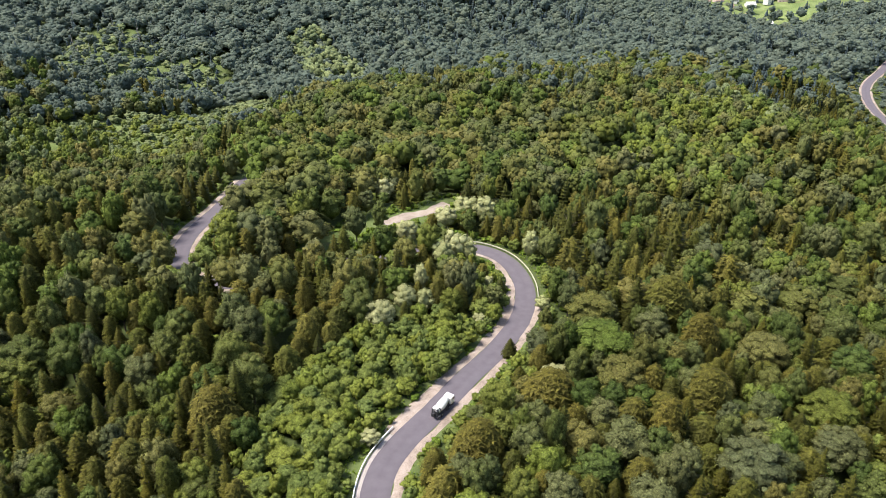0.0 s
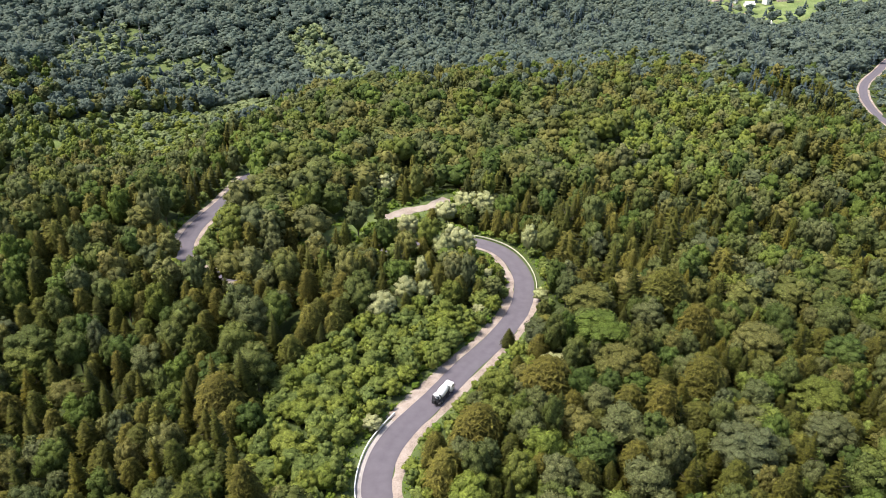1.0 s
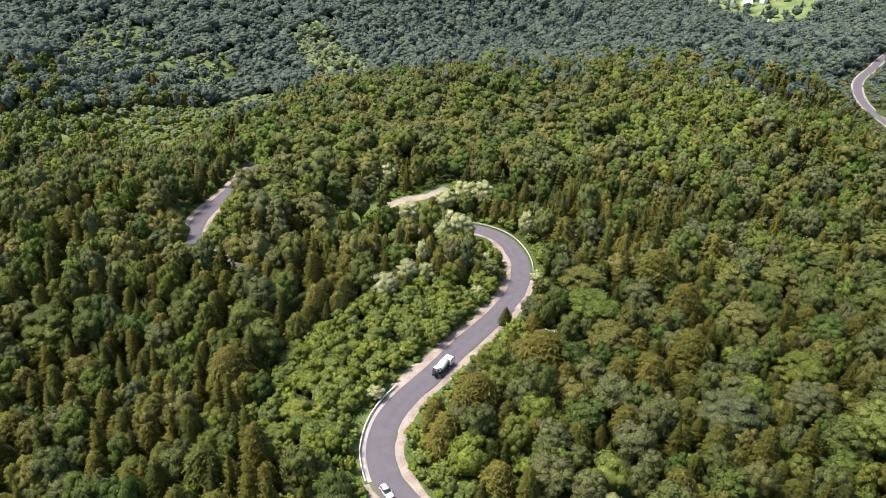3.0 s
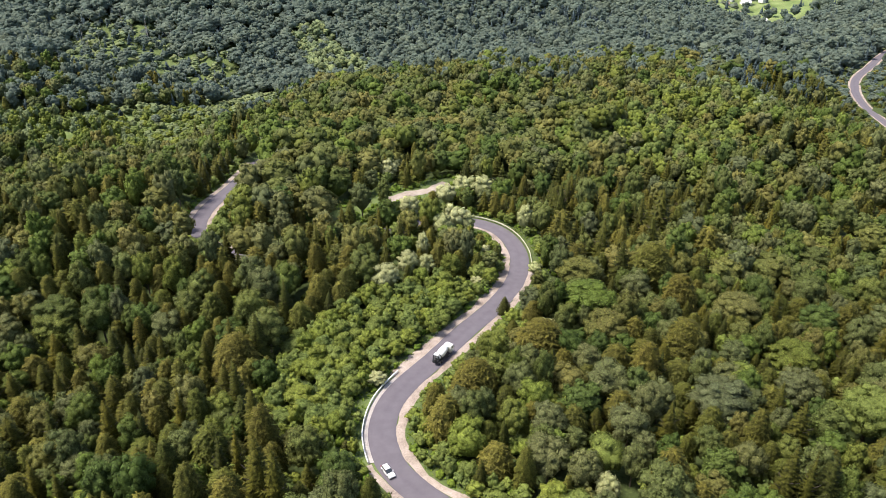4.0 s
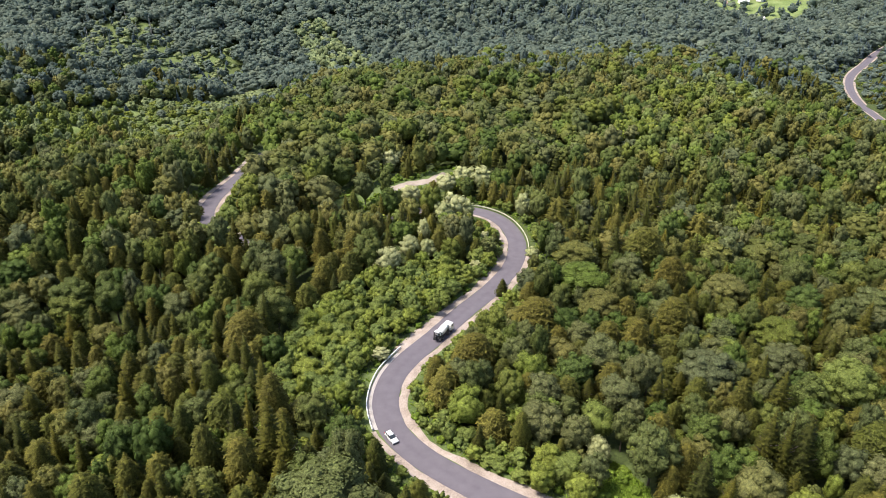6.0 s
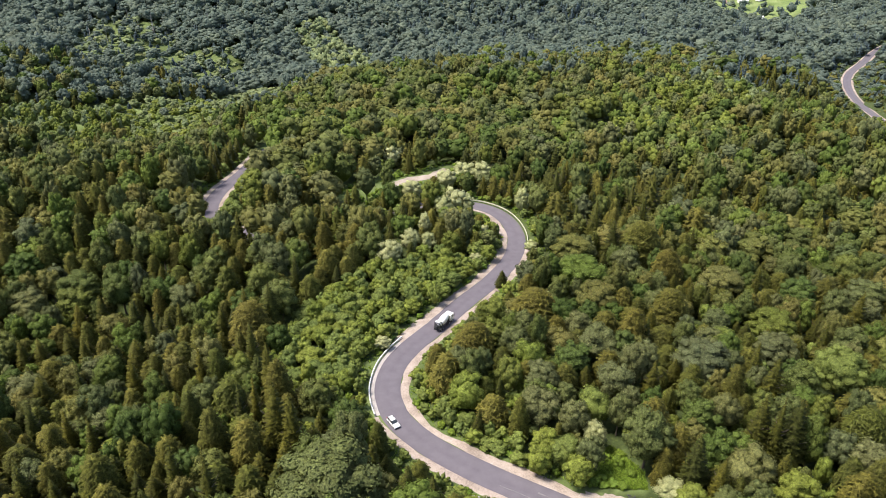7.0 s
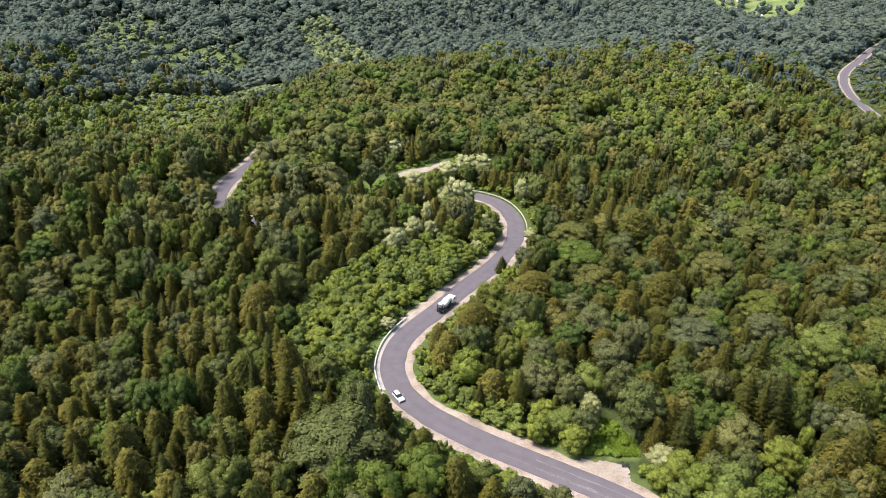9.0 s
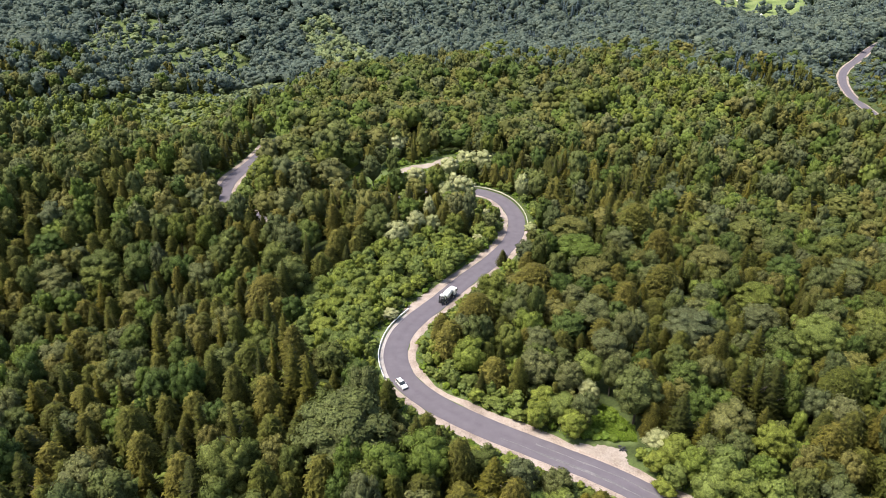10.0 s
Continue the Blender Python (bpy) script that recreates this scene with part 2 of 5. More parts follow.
def hills(x, y):
    xc, yc = np.clip(x, -700, 800), np.clip(y, -250, 1500)
    z = BASE[0] + BASE[1] * xc / 100 + BASE[2] * yc / 100
    swell = 3.2 * np.sin(x / 9.5 + 1.7 * np.sin(y / 23)) * np.sin(y / 11.5 + 1.3 * np.sin(x / 19)) + 2.2 * np.sin((x + 0.6 * y) / 17 + 0.8)
    z = z + swell * 1.4 * smooth(190, 340, y)
    for hx, hy, reach, height in NEAR_HILLS + FAR_HILLS:
        z = z + height * np.exp(-((x - hx) ** 2 + (y - hy) ** 2) / (2 * reach * reach))
    return z


def ground_z(x, y):
    x, y = np.atleast_1d(np.asarray(x, float)), np.atleast_1d(np.asarray(y, float))
    z = hills(x, y)
    for line, flat, reach in ((MAIN_ROAD, 7.0, 20.0), (FAR_ROAD, 9.0, 40.0), (TRACK, 7.0, 18.0)):
        d, rz = nearest(line, x, y)
        w = smooth(flat, reach, d)
        z = (rz - 0.12) * (1 - w) + z * w
    return z


def inside(poly, x, y):
    hit = np.zeros(x.shape, bool)
    for (ax, ay), (bx, by) in zip(poly, poly[1:] + poly[:1]):
        cross = ((ay > y) != (by > y)) & (x < (bx - ax) * (y - ay) / (by - ay + 1e-9) + ax)
        hit ^= cross
    return hit


HILL_MEADOW = [(-363, 635), (-399, 798), (-369, 817), (-312, 806), (-277, 750), (-219, 751), (-200, 697), (-204, 657), (-242, 637), (-261, 640), (-320, 652), (-350, 600)]
YOUNG_VALLEY = [(-330, 504), (-282, 518), (-257, 554), (-217, 566), (-198, 656), (-157, 660), (-127, 550), (-136, 498), (-165, 449), (-213, 462), (-330, 465)]
VALLEY_MEADOW = [(340, 1290), (400, 1255), (440, 1210), (455, 1150), (468, 1085), (492, 1072), (535, 1095), (590, 1135), (640, 1180), (760, 1180), (1100, 1170), (1300, 2200), (300, 2200)]
LAY_BY = [(24, 79), (33, 80.5), (41, 80), (44.5, 76), (47, 67), (54, 56), (40, 62), (28, 72)]
VERGE = [(33, 81), (40, 79.5), (46, 80), (47, 86), (41, 95), (36, 92)]


def mesh_of(name, verts, tris, material, attrs=(), normals=None):
    me = bpy.data.meshes.new(name)
    verts, tris = np.asarray(verts, np.float32), np.asarray(tris, np.int32)
    me.vertices.add(len(verts))
    me.vertices.foreach_set("co", verts.ravel())
    me.loops.add(tris.size)
    me.loops.foreach_set("vertex_index", tris.ravel())
    me.polygons.add(len(tris))
    me.polygons.foreach_set("use_smooth", np.ones(len(tris), bool))
    me.polygons.foreach_set("loop_start", np.arange(0, tris.size, tris.shape[1], dtype=np.int32))
    me.update(calc_edges=True)
    for key, values in attrs:
        me.attributes.new(key, "FLOAT", "POINT").data.foreach_set("value", np.asarray(values, np.float32))
    me.materials.append(material)
    me.validate()
    if normals is not None:
        me.normals_split_custom_set_from_vertices(np.asarray(normals, np.float32).tolist())
    return me


def axis(lo, hi, step, end_lo, end_hi):
    """Steps that are even between lo and hi and grow towards the ends."""
    mid = list(np.arange(lo, hi, step))
    s, v = step, hi
    while v < end_hi:
        mid.append(v)
        s *= 1.08
        v += s
    mid.append(end_hi)
    s, v = step, lo
    while v > end_lo:
        s *= 1.12
        v -= s
        mid.insert(0, max(v, end_lo))
    return np.array(mid)


def grid_tris(nx, ny):
    i, j = np.meshgrid(np.arange(nx - 1), np.arange(ny - 1))
    a = (j * nx + i).ravel()
    return np.c_[a, a + 1, a + nx + 1, a + nx]


gx, gy = axis(-130, 150, 2.5, -4500, 4500), axis(40, 340, 2.5, -2500, 4800)
X, Y = np.meshgrid(gx, gy)
X, Y = X.ravel(), Y.ravel()
Z = ground_z(X, Y) + np.where(np.abs(X) < 600, 0.25 * np.sin(X * 0.31 + 2 * np.sin(Y * 0.17)) * np.sin(Y * 0.27), 0) * smooth(9, 16, np.minimum(nearest(MAIN_ROAD, X, Y)[0], nearest(TRACK, X, Y)[0]))
road_d = nearest(MAIN_ROAD, X, Y)[0]
meadow = np.where((X > 0) & (Y > 190), 0.2, 0.6) * np.maximum(1 - smooth(6, 10, road_d), 1 - smooth(6, 13, nearest(TRACK, X, Y)[0]))
for poly, much in ((HILL_MEADOW, 0.5), (YOUNG_VALLEY, 0.85), (VALLEY_MEADOW, 1.0), (VERGE, 0.9)):
    meadow = np.maximum(meadow, inside(poly, X, Y) * much)
ground = new("ground", mesh_of("ground", np.c_[X, Y, Z], grid_tris(len(gx), len(gy)), GROUND, [("meadow", meadow)]))
tagged(ground, "wooded hillside ground with green undergrowth and grass", "ground", kind="structure")


def strip(name, line, offsets, lift, material, rough=0.0, seed=0, cols=None):
    """A band along a line between two offsets (to the right of travel), with uneven edges."""
    rng = np.random.RandomState(seed)
    d = np.gradient(line[:, :2], axis=0)
    d /= np.linalg.norm(d, axis=1)[:, None]
    side = np.c_[d[:, 1], -d[:, 0]]
    n = len(line)
    cols = cols or 5
    verts, across = [], []
    soft = lambda: np.convolve(rng.rand(n + 8) - 0.5, np.ones(5) / 2.2, "same")[4:-4] * rough  # noqa: E731
    e0, e1 = soft(), soft()
    for k in range(cols):
        s = k / (cols - 1)
        o = (offsets[0] + e0) * (1 - s) + (offsets[1] + e1) * s
        verts.append(np.c_[line[:, :2] + side * o[:, None], line[:, 2] + lift - (0.10 if k in (0, cols - 1) else 0.0)])
        across.append(np.full(n, s))
    verts, across = np.stack(verts, 1).reshape(-1, 3), np.stack(across, 1).ravel()
    me = mesh_of(name, verts, grid_tris(cols, n)[:, ::-1], material, [("across", across)])
    return new(name, me)


def stretch(line, start, end):
    """The part of a line between the places nearest to start and end."""
    a, b_ = (int(np.argmin(np.hypot(line[:, 0] - p[0], line[:, 1] - p[1]))) for p in (start, end))
    return line[min(a, b_):max(a, b_) + 1]


for n, (start, end, offsets, rough, mat) in enumerate((
        ((190, -70), (21, 190), (3.3, 6.0), 1.0, 0), ((21, 190), (29, 213), (3.3, 5.6), 1.2, 0),
        ((190, -70), (-13, 107.5), (-5.8, -3.3), 1.1, 0), ((-13, 107), (-9.6, 140), (-4.9, -3.3), 0.25, 1),
        ((-9.6, 139.5), (24, 244), (-6.9, -3.3), 1.3, 0), ((24, 244), (-8, 256), (-4.6, -3.3), 0.6, 0),
        ((-40, 242), (-100, 346), (3.3, 5.6), 0.7, 0), ((-62, 229), (-100, 346), (-6.2, -3.3), 0.7, 0))):
    tagged(strip("shoulder", stretch(MAIN_ROAD, start, end), offsets, 0.0, CONCRETE if mat else SHOULDER, rough, 20 + n),
           "pale concrete verge along the asphalt" if mat else "pale sandy gravel shoulder beside the asphalt", "road shoulder", kind="structure")
for n, o in enumerate(((3.4, 5.6), (-5.6, -3.4))):
    tagged(strip("shoulder", FAR_ROAD, o, 0.25, SHOULDER, 1.0, 40 + n), "pale gravel shoulder of the far road", "road shoulder", kind="structure")
tagged(strip("clearing", stretch(TRACK, (-27, 279), (1, 301)), (-2.7, 2.9), 0.1, SAND, 3.0, 50, 7), "pale sandy clearing among the trees", "ground", kind="structure")
road = tagged(strip("road", MAIN_ROAD, (-3.55, 3.55), 0.06, ASPHALT, 0.12, 1, 9), "dark grey asphalt road with worn wheel tracks", "road", kind="structure")
far_road = tagged(strip("road", FAR_ROAD, (-3.7, 3.7), 0.35, ASPHALT, 0.1, 2), "grey asphalt road in the far valley", "road", kind="structure")

# ---- trees ----
def unit(v):
    return v / (np.linalg.norm(v, axis=-1, keepdims=True) + 1e-9)


def sprays(rng, centers, out, size, spread=0.45, hang=0.0):
    """Leaf sprays: a leaning three-cornered spray on each centre, facing roughly outwards.
    With hang they are slender and droop. Gives corners, triangles and soft normals."""
    n = len(centers)
    nrm = unit(out + rng.normal(0, spread, (n, 3)))
    t = rng.normal(0, 1, (n, 3))
    if hang:
        t = t * 0.35 + out * (1, 1, 0.2) - np.array([0, 0, hang])
    t = unit(t - nrm * (t * nrm).sum(1)[:, None])
    b = np.cross(nrm, t)
    s = size * rng.uniform(0.6, 1.35, (n, 1))
    long, wide = (1.35, 0.42) if hang else (1.0, 0.85)
    v = np.stack([centers + t * s * long, centers - t * s * 0.55 + b * s * wide, centers - t * s * 0.55 - b * s * wide], 1).reshape(-1, 3)
    soft = unit(unit(out) + 0.45 * nrm * np.sign((nrm * out).sum(1, keepdims=True)))
    return v, np.arange(3 * n).reshape(-1, 3), np.repeat(soft, 3, 0)


def ball(sub):
    bm = bmesh.new()
    bmesh.ops.create_icosphere(bm, subdivisions=sub, radius=1.0)
    v = np.array([p.co[:] for p in bm.verts])
    f = np.array([[p.index for p in q.verts] for q in bm.faces])
    bm.free()
    return v, f


BALLS = {1: ball(1)}


def blob(rng, center, radii, sub, rough=0.12, open_below=False):
    """A lumpy ball; open below it keeps only its upper part, which is all that boughs show."""
    v, f = BALLS[sub]
    if open_below:
        f = f[v[f][:, :, 2].mean(1) > -0.45]
    p = v * (1 + rng.uniform(-rough, rough, (len(v), 1))) * radii
    return p + center, f, unit(v / np.asarray(radii))


def joined(parts):
    k, fs = 0, []
    for q in parts:
        fs.append(q[1] + k)
        k += len(q[0])
    out = [np.concatenate([q[0] for q in parts]), np.concatenate(fs)]
    if len(parts[0]) > 2:  # turn every face towards its soft normal
        v, f, n = out[0], out[1], np.concatenate([q[2] for q in parts])
        back = (np.cross(v[f[:, 1]] - v[f[:, 0]], v[f[:, 2]] - v[f[:, 0]]) * n[f].sum(1)).sum(1) < 0
        f[back] = f[back][:, ::-1]
        out.append(n)
    return tuple(out)


def broad_crown(seed, h, r, low, lobes, count, size, sub=1, hang=0.0, lean=0.0, flat=0.0):
    """A crown of many rounded boughs over a domed core, each bough set with leaf sprays.
    flat broadens the top, lean shifts it to one side."""
    rng = np.random.RandomState(seed)
    cz, rz = h * (1 + low) / 2, h * (1 - low) / 2
    mid = np.array([0, 0, cz])
    k = np.arange(lobes) + 0.5
    e = 1 - 1.5 * (k / lobes) ** (1.0 + 0.4 * flat) + rng.uniform(-0.12, 0.12, lobes)
    e = np.clip(e, -0.6, 0.97)
    a = k * 2.39996 + rng.uniform(-0.5, 0.5, lobes)
    ring = np.sqrt(1 - e * e) ** (1 - 0.35 * flat)
    out = np.stack([np.cos(a) * ring, np.sin(a) * ring, e], 1)
    depth = rng.uniform(0.62, 0.86, (lobes, 1))
    rs = r * rng.uniform(0.22, 0.4, lobes) * (18 / lobes) ** 0.4
    cs = mid + out * depth * np.array([r, r, rz]) + np.array([lean * r, 0, 0]) * (out[:, 2:3] * 0.5 + 0.3)
    n = count * 3
    pick = rng.choice(lobes, n, p=rs ** 2 / (rs ** 2).sum())
    d = unit(rng.normal(0, 1, (n, 3)) + 0.35 * out[pick] + (0, 0, 0.2))
    tall = np.array([1, 1, 0.95])
    p = cs[pick] + d * rs[pick][:, None] * rng.uniform(0.9, 1.16, (n, 1)) * tall
    clear = (np.linalg.norm(p[:, None] - cs[None], axis=2) / rs[None] > 0.82).all(1) & (d[:, 2] > -0.6)
    p, d, pick = p[clear][:count], d[clear][:count], pick[clear][:count]
    face = unit(d + 0.45 * out[pick] + (0, 0, 0.15))
    parts = [sprays(rng, p, face, size, 0.5, hang)]
    for c, q, o in zip(cs, rs, out):
        v, f, nn = blob(rng, c, np.array([1, 1, 0.92]) * q * (0.84 if lobes > 22 else 0.93), sub, 0.1, True)
        parts.append((v, f, unit(nn + 0.35 * o)))
    parts.append(blob(rng, mid - (0, 0, rz * 0.1), (r * (0.74 if lobes > 22 else 0.85), r * (0.74 if lobes > 22 else 0.85), rz * (0.8 if lobes > 22 else 0.87)), 1))
    return joined(parts)


def conifer_crown(seed, h, r, tiers, per, droop=0.3, slim=1.0, twigs=4, bulge=0.8, tight=0.62, hang=0.0):
    """Whorls of boughs round a stem, long and hanging below, short and raised on top, each
    a ridged blade with twigs along its edges, over a dark inner cone."""
    rng = np.random.RandomState(seed)
    base, d, q, L, up, sag = [], [], [], [], [], []
    for i in range(tiers):
        s = (i / (tiers - 1)) ** 0.92
        n = max(4, int(per * (1 - 0.5 * s)))
        turn = rng.uniform(0, 6.3)
        for j in range(n):
            a = turn + 6.283 * j / n + rng.uniform(-0.25, 0.25)
            base.append((0, 0, h * (0.07 + 0.9 * s) + rng.uniform(-0.15, 0.15)))
            d.append((math.cos(a), math.sin(a), 0))
            q.append((-math.sin(a), math.cos(a), 0))
            L.append((r * (1 - s) ** bulge * min(1, 0.82 + 1.2 * s) + 0.12) * rng.uniform(0.74, 1.1))
            up.append(s)
            sag.append(droop * (1 - 1.5 * s) + rng.uniform(-0.08, 0.08))
    base, d, q, L, up, sag = (np.array(v_, float) for v_ in (base, d, q, L, up, sag))
    L, n = L[:, None], len(L)
    sag = sag[:, None] * L
    z = np.array([[0, 0, 1.0]])
    lift = 0.1 * L * (1 - up[:, None])
    w = (L * rng.uniform(0.9, 1.3, (n, 1)) * (0.14 if twigs else 0.34) + 0.06) * slim

    def along(s_):
        """A place on each bough's spine, which sags and then turns up at its end."""
        return base + d * L * s_ - z * (sag * s_ - lift * s_ ** 4)

    midp, low = along(0.55), z * 0.3 * w
    soft = unit(d * 0.85 + z * (0.3 + 0.7 * up[:, None]))
    v = np.stack([along(0.08), midp + q * w - low, along(1.0), midp - q * w - low], 1)
    nn = np.stack([soft, unit(soft + 0.4 * q), soft, unit(soft - 0.4 * q)], 1)
    f = np.array([[0, 1, 2], [0, 2, 3]])
    parts = [(v.reshape(-1, 3), (f[None] + (np.arange(n) * 4)[:, None, None]).reshape(-1, 3), nn.reshape(-1, 3))]
    for m in range(twigs):  # twigs in pairs along both sides, like a fern, shorter towards the end
        side = 1.0 if m % 2 == 0 else -1.0
        s_ = np.clip(0.28 + 0.72 * (m // 2 + rng.uniform(0.1, 0.9, (n, 1))) / ((twigs + 1) // 2), 0, 1)
        c, e = along(s_), (0.52 - 0.3 * s_) * L * rng.uniform(0.75, 1.2, (n, 1)) + 0.12
        wide = d * e * 0.3
        point = unit(d * rng.uniform(0.5, 1.1, (n, 1)) + q * side + z * (rng.uniform(-0.2, 0.12, (n, 1)) - 0.9 * hang))
        v = np.stack([c - wide, c + wide, c + point * e], 1).reshape(-1, 3)
        parts.append((v, np.arange(3 * n).reshape(-1, 3), np.repeat(unit(soft + 0.3 * q * side + rng.normal(0, 0.15, (n, 3))), 3, 0)))
    n, rings = (8, (0.0, 0.28, 0.55, 0.8)) if twigs else (6, (0.0, 0.35, 0.7))
    v = [np.array([math.cos(6.283 * j / n), math.sin(6.283 * j / n), 0]) * (r * (1 - s) ** bulge * tight * rng.uniform(0.8, 1.15)) + (0, 0, h * (0.06 + 0.9 * s)) for s in rings for j in range(n)]
    v.append(np.array([0, 0, h * 0.99]))
    f = []
    m = len(rings) - 1
    for i in range(m):
        for j in range(n):
            p0, p1 = i * n + j, i * n + (j + 1) % n
            f += [[p0, p1, p1 + n], [p0, p1 + n, p0 + n]]
    f += [[m * n + j, m * n + (j + 1) % n, (m + 1) * n] for j in range(n)]
    v = np.array(v)
    parts.append((v, np.array(f), unit(v * (1, 1, 0) + (0, 0, 0.15 * r))))
    return joined(parts)


def trunk(h, r, seed, limbs=5, top=0.85):
    """A tapered, slightly bent stem with a few limbs."""
    rng = np.random.RandomState(seed)
    parts = []

    def pipe(p0, p1, r0, r1, n=6, rings=3):
        p0, p1 = np.array(p0, float), np.array(p1, float)
        d = (p1 - p0) / np.linalg.norm(p1 - p0)
        u = np.cross(d, [0.3, 0.9, 0.1])
        u /= np.linalg.norm(u)
        w = np.cross(d, u)
        vs = []
        for i in range(rings):
            s = i / (rings - 1)
            c = p0 + (p1 - p0) * s + (rng.uniform(-0.12, 0.12, 3) if 0 < i < rings - 1 else 0)
            rr = r0 + (r1 - r0) * s
            vs += [c + rr * (math.cos(6.283 * j / n) * u + math.sin(6.283 * j / n) * w) for j in range(n)]
        fs = []
        for i in range(rings - 1):
            for j in range(n):
                a, b = i * n + j, i * n + (j + 1) % n
                fs += [[a, b, b + n], [a, b + n, a + n]]
        parts.append((np.array(vs), np.array(fs)))

    pipe((0, 0, -0.8), (0, 0, h * top), r, r * 0.2, 8, 4)
    for k in range(limbs):
        a, z = rng.uniform(0, 6.3), h * rng.uniform(0.3, 0.6)
        L = h * rng.uniform(0.12, 0.2)
        pipe((0, 0, z), (math.cos(a) * L, math.sin(a) * L, z + L * 0.9), r * 0.4, r * 0.1, 5, 2)
    return joined(parts)


# kind: material, label, category
KINDS = {
    "beech_tree": (BEECH, "tall broadleaf tree with a dense olive-green crown", "tree"),
    "ash_tree": (ASH, "broadleaf tree with a grey-green domed crown", "tree"),
    "young_tree": (YOUNG, "young bright-green broadleaf tree", "tree"),
    "spruce_tree": (SPRUCE, "tall dark-green spruce with layered drooping boughs", "tree"),
    "larch_tree": (LARCH, "conifer with hanging yellowish olive-green boughs", "tree"),
    "shrub": (SHRUB, "low leafy green shrub at the road's edge", "shrub"),
    "willow_tree": (WILLOW, "pale silvery-green willow with a rounded crown", "tree"),
}


# nominal crown radius of a kind's ten-metre shape
NOMINAL = {"beech_tree": 3.4, "ash_tree": 3.5, "young_tree": 3.6, "willow_tree": 3.7, "spruce_tree": 2.5, "larch_tree": 3.0, "shrub": 5.5}


def crowns_for(kind, level):
    """Crown shapes of a kind, 10 m high: level 0 close by, 3 far away, 4 out of sight."""
    lobes, n, size = ((26, 1500, 0.2), (20, 260, 0.36), (14, 80, 0.55), (6, 20, 0.95), (4, 6, 1.1))[level]
    tiers, per, twigs = ((21, 13, 6), (13, 9, 4), (10, 8, 0), (6, 6, 0), (4, 4, 0))[level]
    out = []
    for k in range((6, 5, 5, 4, 2)[level]):
        s, wide = 10 * level + k, NOMINAL[kind] * (0.94, 1.04, 1.0, 0.9, 1.08, 0.98)[k]
        if kind == "beech_tree":
            out.append(broad_crown(100 + s, 10, wide, (0.1, 0.22, 0.05)[k % 3], lobes + k, n, size, 1, 0.5 if k in (1, 4) and level < 2 else 0.0, (0.0, 0.25, -0.2)[k % 3]))
        elif kind == "ash_tree":
            out.append(broad_crown(150 + s, 10, wide, 0.16, int(lobes * 1.25), n, size * 0.95, 1, 0.0, (0.15, -0.1, 0.3)[k % 3], 0.8))
        elif kind == "young_tree":
            out.append(broad_crown(200 + s, 10, wide, 0.04, max(4, int(lobes * 0.7)) + k % 2, int(n * 0.85), size * 1.15, 1, 0.0, (0.2, -0.2, 0.0)[k % 3]))
        elif kind == "shrub":
            out.append(broad_crown(600 + s, 10, 5.5, -0.1, 7, n // 6, size * 2.4, 1))
        elif kind == "willow_tree":
            out.append(broad_crown(300 + s, 10, wide, 0.08, lobes, n, size * 1.05, 1, 0.35))
        elif kind == "spruce_tree":
            out.append(conifer_crown(400 + s, 10, wide, tiers - (4 if level == 0 else 0), per, (0.16, 0.26, 0.08)[k % 3], 1.15, twigs, (0.86, 0.76, 0.96)[k % 3], 0.52))
        else:
            out.append(conifer_crown(500 + s, 10, wide, tiers + 2, per + (4 if level == 0 else 1), 0.42, 1.0, twigs, 0.42, 0.66, 0.6))
    return out


WILLOWS = [  # x, y, height, crown radius
    (50.0, 76.6, 6, 3.6), (36.3, 93.9, 9, 3.0), (-18.2, 138.2, 4, 3.1), (31.0, 165.6, 6, 3.9),
    (-19.5, 190.4, 12, 5.1), (11.9, 196.4, 4, 2.5), (-5.9, 201.8, 9, 3.3), (-12.4, 201.8, 11, 4.2),
    (33.3, 206.7, 5, 2.7), (-7.4, 214.6, 11, 2.9), (15.9, 222.1, 4, 2.0), (-0.2, 235.8, 12, 3.9),
    (9.6, 239.1, 12, 3.7), (4.4, 241.3, 14, 5.0), (33.4, 244.9, 12, 3.9), (-14.3, 260.0, 11, 4.7),
    (1.4, 274.1, 11, 4.7), (17.9, 285.1, 12, 5.8), (9.3, 288.7, 11, 5.1), (-26.5, 304.4, 12, 4.4),
]
BEECHES_BEYOND = [  # x, y, height, crown radius
    (-119.0, 251.8, 14, 5.4), (-51.7, 253.8, 17, 7.7), (-73.7, 279.6, 17, 9.7), (-36.1, 300.5, 15, 7.6),
    (4.6, 356.1, 17, 7.6), (-27.8, 365.3, 17, 7.5),
]
SPRUCES_BEYOND = [  # x, y, height, crown radius
    (-15.9, 220.3, 15, 3.7), (-25.5, 237.8, 15, 4.5), (-40.0, 238.8, 15, 4.2), (90.0, 246.4, 18, 5.4),
    (80.7, 248.3, 18, 4.5), (127.7, 540.3, 22, 4.8), (217.5, 673.8, 22, 6.2),
]


